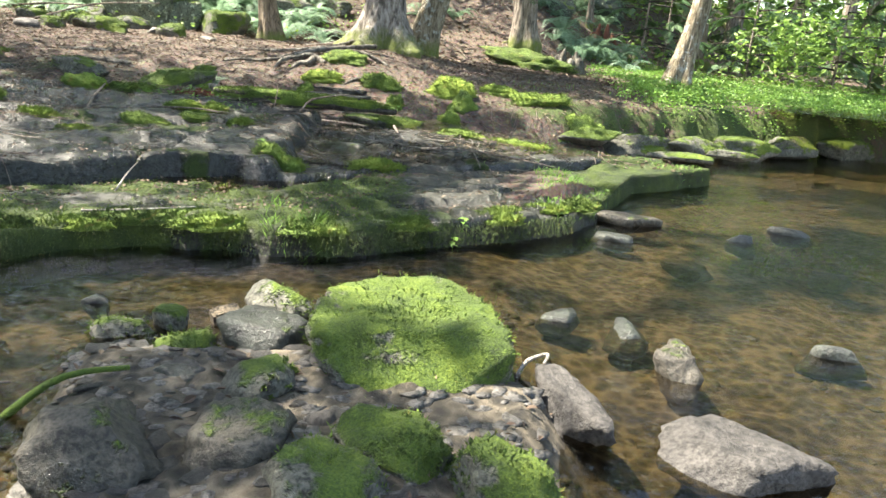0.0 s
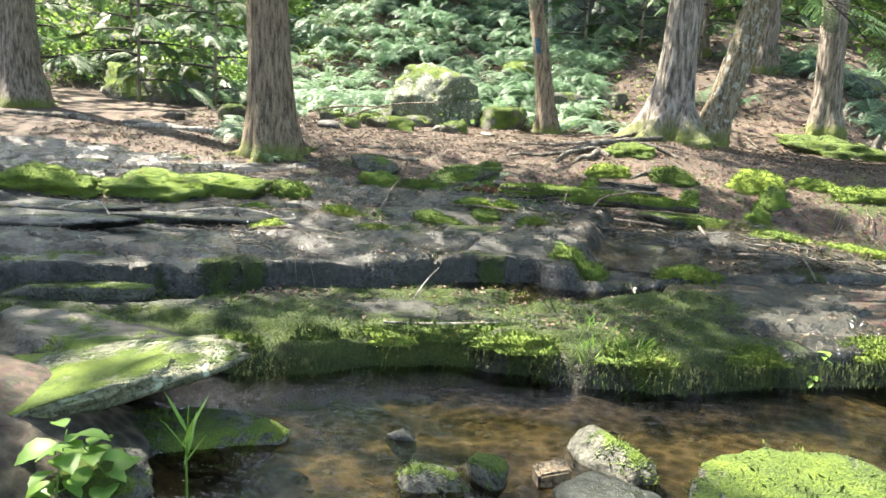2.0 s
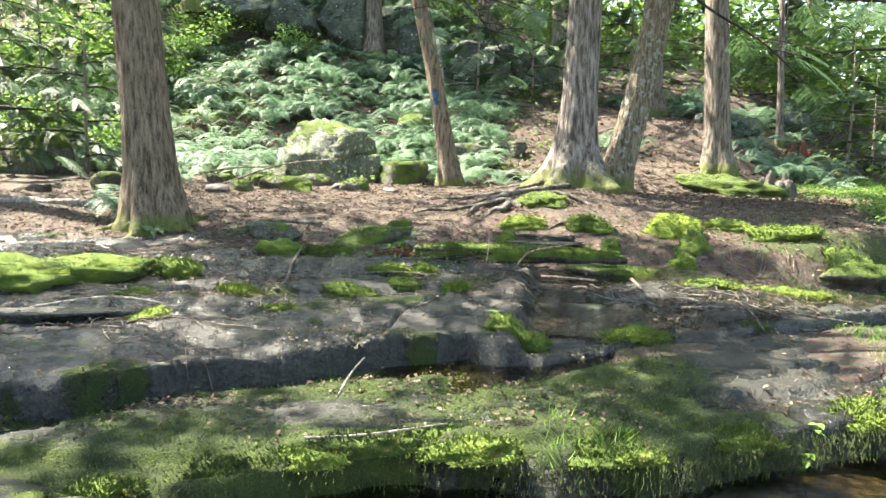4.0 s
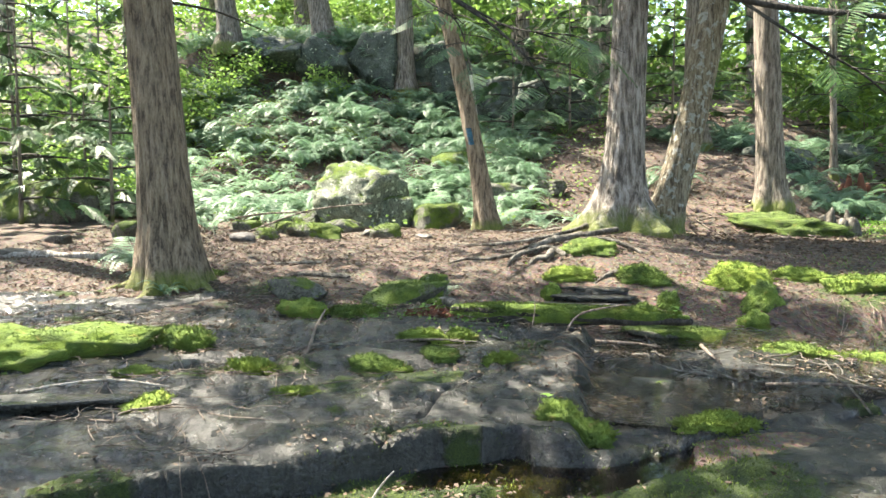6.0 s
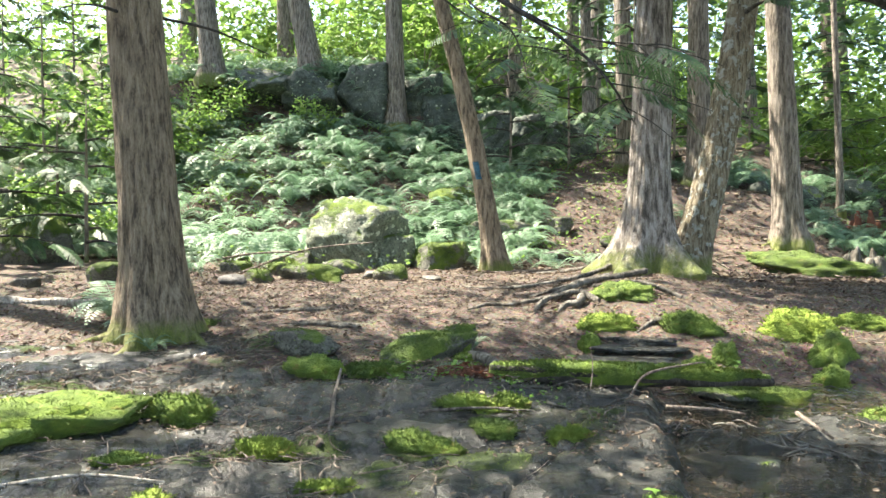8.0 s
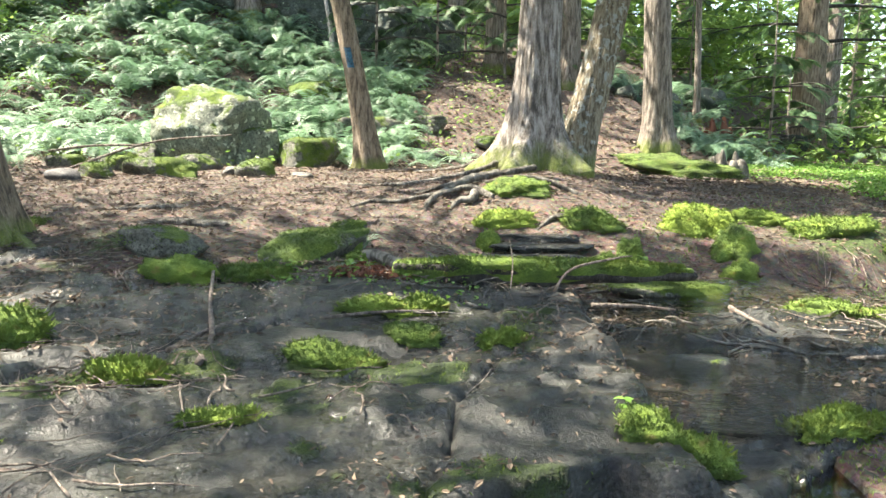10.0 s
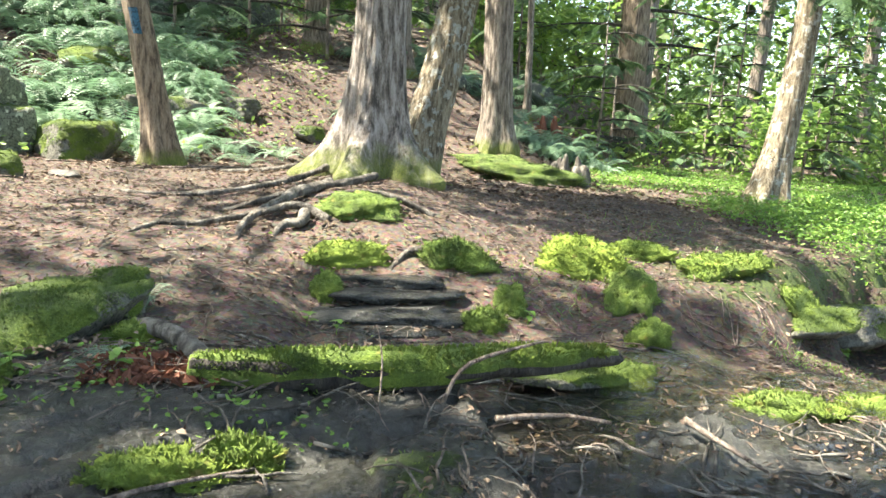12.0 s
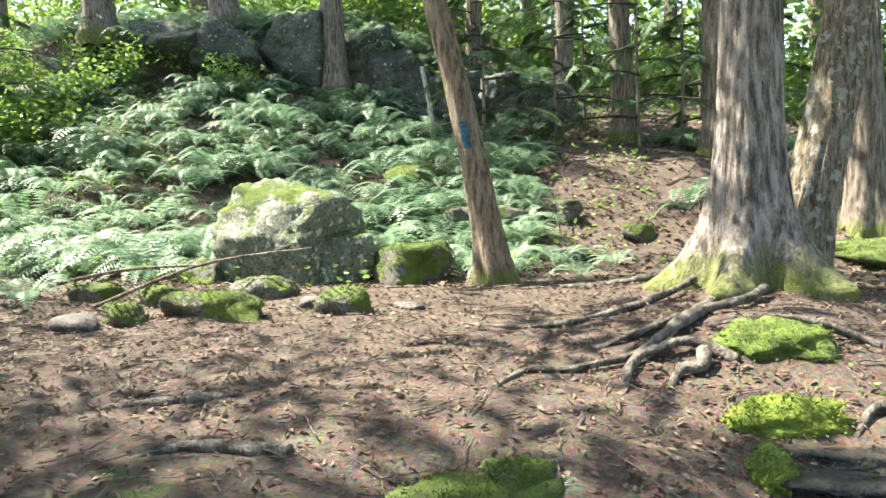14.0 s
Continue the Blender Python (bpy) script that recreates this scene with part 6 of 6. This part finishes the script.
g = np.random.default_rng(58)
n = 9000
x = g.uniform(-2.4, 0.75, n)
x = x[ramp(-0.25, 0.25, fbm(x * 2.2, 0 * x)) + 0.25 > g.random(n)]
n = len(x)
C = np.stack([x, lip_low(x) - 0.10 * fbm(x * 1.7, lip_low(x) * 1.7) + g.uniform(-0.12, 0.0, n), g.uniform(0.02, 0.15, n)], 1)
d = np.stack([0.25 * g.normal(size=n), -0.35 + 0.2 * g.normal(size=n), -1.0 + 0.3 * g.normal(size=n)], 1)
L = g.uniform(0.006, 0.016, (n, 1))
thing("hanging_moss", *quads(C, d * L, cross_unit(d, g) * 0.002), M_MOSS_WET, "dark moss trailing down the dripping ledge face", "moss", kind="stuff", smooth=False)


def litter(n, area, seed, size, mat=M_LITTER, label="brown fallen leaves and needles", where=None, stand=0.45):
    g = np.random.default_rng(seed)
    x, y = g.uniform(area[0], area[1], n), g.uniform(area[2], area[3], n)
    if where is not None:
        k = where(x, y) > g.random(n)
        x, y = x[k], y[k]
    m = len(x)
    a = units(m, g, stand * 0.6)
    up = np.tile([0.0, 0, 1], (m, 1)) + stand * g.normal(size=(m, 3))
    b = np.cross(up, a)
    b /= np.linalg.norm(b, axis=1)[:, None]
    s = size * g.uniform(0.5, 1.4, (m, 1))
    C = np.stack([x, y, surface(x, y) + 0.008 + 0.006 * g.random(m)], 1)
    V, F = bent_leaves(C, a * s, b * s * g.uniform(0.2, 0.6, (m, 1)), np.cross(a, b) * s, 0.25)
    return thing("leaf_litter", V, F, mat, label, "fallen leaves", kind="stuff", smooth=False)


litter(34000, (-9, 2.5, 8.0, 13.5), 21, 0.02, where=lambda x, y: ramp(7.9, 8.6, y + 0.3 * fbm(x * 2, y * 2) + 0.25 * (x < -4)) * (0.45 + 0.55 * value(x * 1.3, y * 1.3)))
litter(24000, (-16, 6, 13, 24), 22, 0.04, where=lambda x, y: 0.9 + 0 * x)
litter(15000, (-5.8, 0.5, 4.6, 8.6), 23, 0.014, where=lambda x, y: (0.12 + ramp(-0.1, 0.35, fbm(x * 1.4 + 6, y * 1.4))) * (y > lip_low(x) + 0.2))
litter(700, (-7, -3.8, 6.6, 8.4), 24, 0.022)
litter(160, (-1.6, 0.5, 2.1, 3.7), 25, 0.022)
rust = litter(420, (-3.05, -2.55, 8.15, 8.5), 26, 0.03, M_RUST, "rust-brown dead bracken by the log", stand=1.2)
for i, (x, y, z) in enumerate(((-0.06, 3.5, 0.17), (-0.28, 3.30, 0.15), (-0.31, 3.24, 0.14), (-0.15, 2.86, 0.17), (0.12, 2.95, 0.10), (0.02, 3.52, 0.17))):
    gr = np.random.default_rng(i)
    V, F = bent_leaves([(0, 0, 0)], [(0.024, 0.006, 0)], [(-0.004, 0.014, 0)], [(0, 0, 0.02)], 0.4)
    thing("fallen_leaf", V, F, M_RED, "curled orange-brown fallen leaf on stone", "leaf", "fallen leaves on stones", smooth=False, at=pose(x, y, z, 10, -10, 70 * i))


def sticks(n, area, seed, length, mat, label, where=None, radius=0.003):
    g = np.random.default_rng(seed)
    x, y = g.uniform(area[0], area[1], 12 * n), g.uniform(area[2], area[3], 12 * n)
    if where is not None:
        k = where(x, y) > g.random(12 * n)
        x, y = x[k], y[k]
    x, y = x[:n], y[:n]
    n = len(x)
    L, a, s = length * g.uniform(0.4, 1.6, n), g.uniform(0, np.pi, n), np.linspace(-0.5, 0.5, 4)
    px = x[:, None] + (L * np.cos(a))[:, None] * s + g.normal(size=(n, 4)) * 0.04 * L[:, None]
    py = y[:, None] + (L * np.sin(a))[:, None] * s + g.normal(size=(n, 4)) * 0.04 * L[:, None]
    pz = surface(px, py) + 0.008 + g.uniform(0, 0.02, (n, 4))
    r = radius * g.uniform(0.6, 1.8, n)
    out = [tube(np.stack([px[i], py[i], pz[i]], 1), [r[i], r[i] * 0.9, r[i] * 0.7, r[i] * 0.35], 4, steps=6) for i in range(n)]
    return thing("twigs", *joined(out), mat, label, "twigs", kind="stuff")


sticks(900, (-7, 1.5, 8.2, 12.5), 31, 0.22, M_TWIG, "dry twigs scattered over the litter")
sticks(520, (-6, 0.5, 5.0, 8.6), 32, 0.22, M_TWIG, "thin twigs lying on the wet slate", lambda x, y: (y > lip_high(x) + 0.1) * ramp(-0.2, 0.3, fbm(x * 1.2 + 3, y * 1.2)))
sticks(150, (-2.6, 0.6, 7.4, 9.2), 33, 0.3, M_ROOT, "tangled sticks in the runnel", radius=0.005)
sticks(560, (-12, 1, 13, 22), 34, 0.6, M_TWIG, "fallen branches on the slope", radius=0.008)
for i, (pts, r, m) in enumerate((
        (((-3.22, 6.73, 0.01), (-3.28, 7.02, 0.02), (-3.47, 7.49, 0.03), (-3.76, 8.30, 0.05)), 0.016, M_TWIG), (((-3.39, 6.83, 0.01), (-3.31, 7.16, 0.03), (-3.19, 7.32, 0.02)), 0.011, M_TWIG), (((-2.88, 7.32, 0.02), (-2.65, 7.47, 0.03), (-2.39, 7.60, 0.02)), 0.010, M_TWIG),
        (((-4.32, 5.75, 0.02), (-3.92, 5.90, 0.04), (-3.60, 6.04, 0.01)), 0.010, M_DEAD), (((-5.0, 5.2, 0.03), (-4.7, 5.35, 0.12), (-4.5, 5.3, 0.05)), 0.009, M_DEAD), (((-2.0, 4.65, 0.02), (-1.75, 4.72, 0.04), (-1.5, 4.95, 0.03)), 0.006, M_DEAD), (((-2.1, 5.2, 0.02), (-2.06, 5.28, 0.14), (-2.0, 5.3, 0.2)), 0.006, M_DEAD),
        (((0.32, 3.6, 0.02), (0.36, 3.68, 0.1), (0.44, 3.72, 0.16), (0.42, 3.62, 0.12)), 0.010, M_DEAD), (((-1.8, 2.62, 0.1), (-1.55, 2.85, 0.22), (-1.3, 3.0, 0.18)), 0.008, M_TWIG), (((-1.35, 2.92, 0.06), (-1.15, 3.0, 0.08), (-0.95, 3.08, 0.05)), 0.016, M_MOSS),
        (((-0.48, 7.36, 0.05), (-0.06, 7.36, 0.06), (0.70, 7.60, 0.05)), 0.010, M_TWIG), (((-1.54, 8.09, 0.05), (-1.27, 8.14, 0.06), (-1.09, 8.06, 0.04)), 0.014, M_TWIG), (((-0.82, 8.00, 0.06), (-0.71, 7.63, 0.06)), 0.014, M_TWIG), (((-6.6, 11.6, 0.05), (-6.0, 12.2, 0.3), (-5.2, 12.6, 0.4)), 0.016, M_TWIG), (((-7.6, 11.9, 0.05), (-6.9, 12.4, 0.2), (-6.2, 12.6, 0.25)), 0.02, M_TWIG))):
    P = np.array([(x, y, float(surface(x, y)) + h) for x, y, h in pts])
    ob = thing("stick", *tube(P - P[0], np.linspace(r, r * 0.5, len(P)), 8, 0.3, i), m, "bare weathered stick lying on the ground", "stick", "loose sticks", at=Matrix.Translation(P[0]))

# gravel bar
gg = np.random.default_rng(66)
SHARD = [mesh("pebble", *rock_shape(1, 0.7, 0.2, 700 + i, 2, 9, 0.16, 0.6, 0.5), M_SHARD) for i in range(5)]
for i in range(240):
    x, y = gg.uniform(-1.25, 0.1), gg.uniform(2.1, 3.6)
    if x > -0.45 and y > 3.15:
        continue
    s = gg.uniform(0.012, 0.05)
    ob = new("pebble", SHARD[i % 5])
    ob.matrix_world = pose(x, y, float(ground(x, y)) - 0.1 * s, gg.uniform(-15, 15), gg.uniform(-15, 15), gg.uniform(0, 360)) @ Matrix.Scale(s, 4)
    tagged(ob, "flat grey shard of slate on the gravel bar", "pebble", "pebbles on the gravel bar")
out, spots = [], []
for i in range(1900):
    x, y = (gg.uniform(-2.3, 2.3), gg.uniform(1.4, 4.9)) if i % 2 else (gg.uniform(-1.4, 0.5), gg.uniform(2.0, 3.8))
    V, F = rock_shape(1, 0.7, 0.28, 720 + i % 9, 1, 6, 0.16, 0.6, 0.5)
    s = gg.uniform(0.012, 0.045)
    a = gg.uniform(0, 6.28)
    R = np.array([[math.cos(a), -math.sin(a), 0], [math.sin(a), math.cos(a), 0], [0, 0, 1]])
    spots.append((x, y, -0.3 * s))
    out.append((V @ R.T * s, F))
spots = np.array(spots)
spots[:, 2] += ground(spots[:, 0], spots[:, 1])
out = [(v + p, f) for (v, f), p in zip(out, spots)]
thing("gravel", *joined(out), M_SHARD, "small stones over the creek bed", "gravel", kind="stuff")

# ---- leafy plants on the near bank ----
gq = np.random.default_rng(12)
ls = np.array([0, 0.08, 0.2, 0.32, 0.45, 0.58, 0.7, 0.82, 0.92, 1.0])
lw = np.array([0.0, 0.16, 0.26, 0.33, 0.32, 0.30, 0.22, 0.17, 0.07, 0.0]) + 0.015 * (np.arange(10) % 2)
mid = np.stack([ls, 0 * ls, 0.06 * np.sin(3 * ls) - 0.14 * ls**2], 1)
LV = np.concatenate([mid, mid + np.stack([0.04 + 0 * ls, lw, 0.22 * lw], 1), mid + np.stack([0.04 + 0 * ls, -lw, 0.22 * lw], 1)])
LF = [[i, i + 1, 11 + i, 10 + i] for i in range(9)] + [[i + 1, i, 20 + i, 21 + i] for i in range(9)]
LEAF = mesh("leaf", LV, LF, M_HERB, True)
for i, (x, y, h) in enumerate(((-1.93, 2.66, 0.29), (-1.73, 2.76, 0.23), (-1.53, 2.88, 0.20), (-2.08, 2.83, 0.24), (-1.38, 2.68, 0.18), (-1.83, 2.43, 0.31), (-1.63, 2.53, 0.27), (-1.28, 2.43, 0.22), (-1.48, 2.28, 0.29), (-2.18, 2.48, 0.34), (-1.23, 2.18, 0.20), (-1.40, 2.53, 0.24), (-1.68, 2.28, 0.34), (-1.98, 2.28, 0.34), (-1.08, 1.98, 0.23), (-1.33, 1.98, 0.30), (-1.58, 3.03, 0.20), (-2.03, 3.08, 0.26), (-1.35, 1.65, 0.14))):
    z = float(ground(x, y))
    ob = holder("leafy_plant", x, y, z, "wild plant with toothed bright green leaves on the bank", "plant", "leafy plants on the near bank")
    lean = gq.normal(size=2) * 0.08
    part("stem", *tube([(0, 0, -0.05), (lean[0] * 0.5, lean[1] * 0.5, h * 0.5), (lean[0], lean[1], h)], [0.004, 0.003, 0.002], 6), M_HERB, ob)
    for k in range(14):
        s = 0.3 + 0.7 * k / 13
        a = k * 2.4 + i
        lf = new("leaf", LEAF)
        lf.parent = ob
        L = gq.uniform(0.07, 0.125)
        lf.matrix_basis = pose(lean[0] * s + 0.02 * math.cos(a), lean[1] * s + 0.02 * math.sin(a), h * s, gq.uniform(-15, 15), gq.uniform(-15, 30), math.degrees(a)) @ Matrix.Scale(L, 4)
ob = holder("grass_plant", -1.85, 3.12, 0.05, "single upright blade-leaved plant by the water", "plant")
for k in range(6):
    a = k * 1.9
    part("blade", *bent_leaves([(0.03 * math.cos(a), 0.03 * math.sin(a), 0.16 + 0.02 * k)], [(0.05 * math.cos(a), 0.05 * math.sin(a), 0.07)], [(-0.008 * math.sin(a), 0.008 * math.cos(a), 0)], [(0, 0, 0.01)]), M_HERB, ob)
part("stem", *tube([(0, 0, -0.05), (0, 0, 0.15), (0.01, 0, 0.3)], [0.004, 0.003, 0.002], 6), M_HERB, ob)
for i, (x, y) in enumerate(((-1.62, 6.5), (-0.05, 5.4), (0.0, 5.46), (-2.25, 9.3), (-2.1, 9.2), (-3.3, 8.3), (-2.95, 8.35), (-1.0, 9.5), (1.0, 9.8), (1.5, 10.0))):
    z = float(surface(x, y))
    ob = holder("small_plant", x, y, z, "small fresh green seedling on wet ground", "plant", "seedlings")
    part("stem", *tube([(0, 0, -0.02), (0.005, 0, 0.04), (0.01, 0, 0.08)], [0.003, 0.002, 0.001], 5), M_HERB, ob)
    for k in range(6):
        lf = new("leaf", LEAF)
        lf.parent = ob
        lf.matrix_basis = pose(0.005, 0, 0.03 + 0.01 * k, 0, gq.uniform(-20, 20), 130 * k) @ Matrix.Scale(gq.uniform(0.035, 0.06), 4)

# moss shoots on the stones
thing("moss_tufts", *quads(*(np.concatenate([q[i] for q in SHOOTS]) for i in range(3))), M_MOSS, "short moss shoots standing on the mossy stones", "moss", kind="stuff", smooth=False)
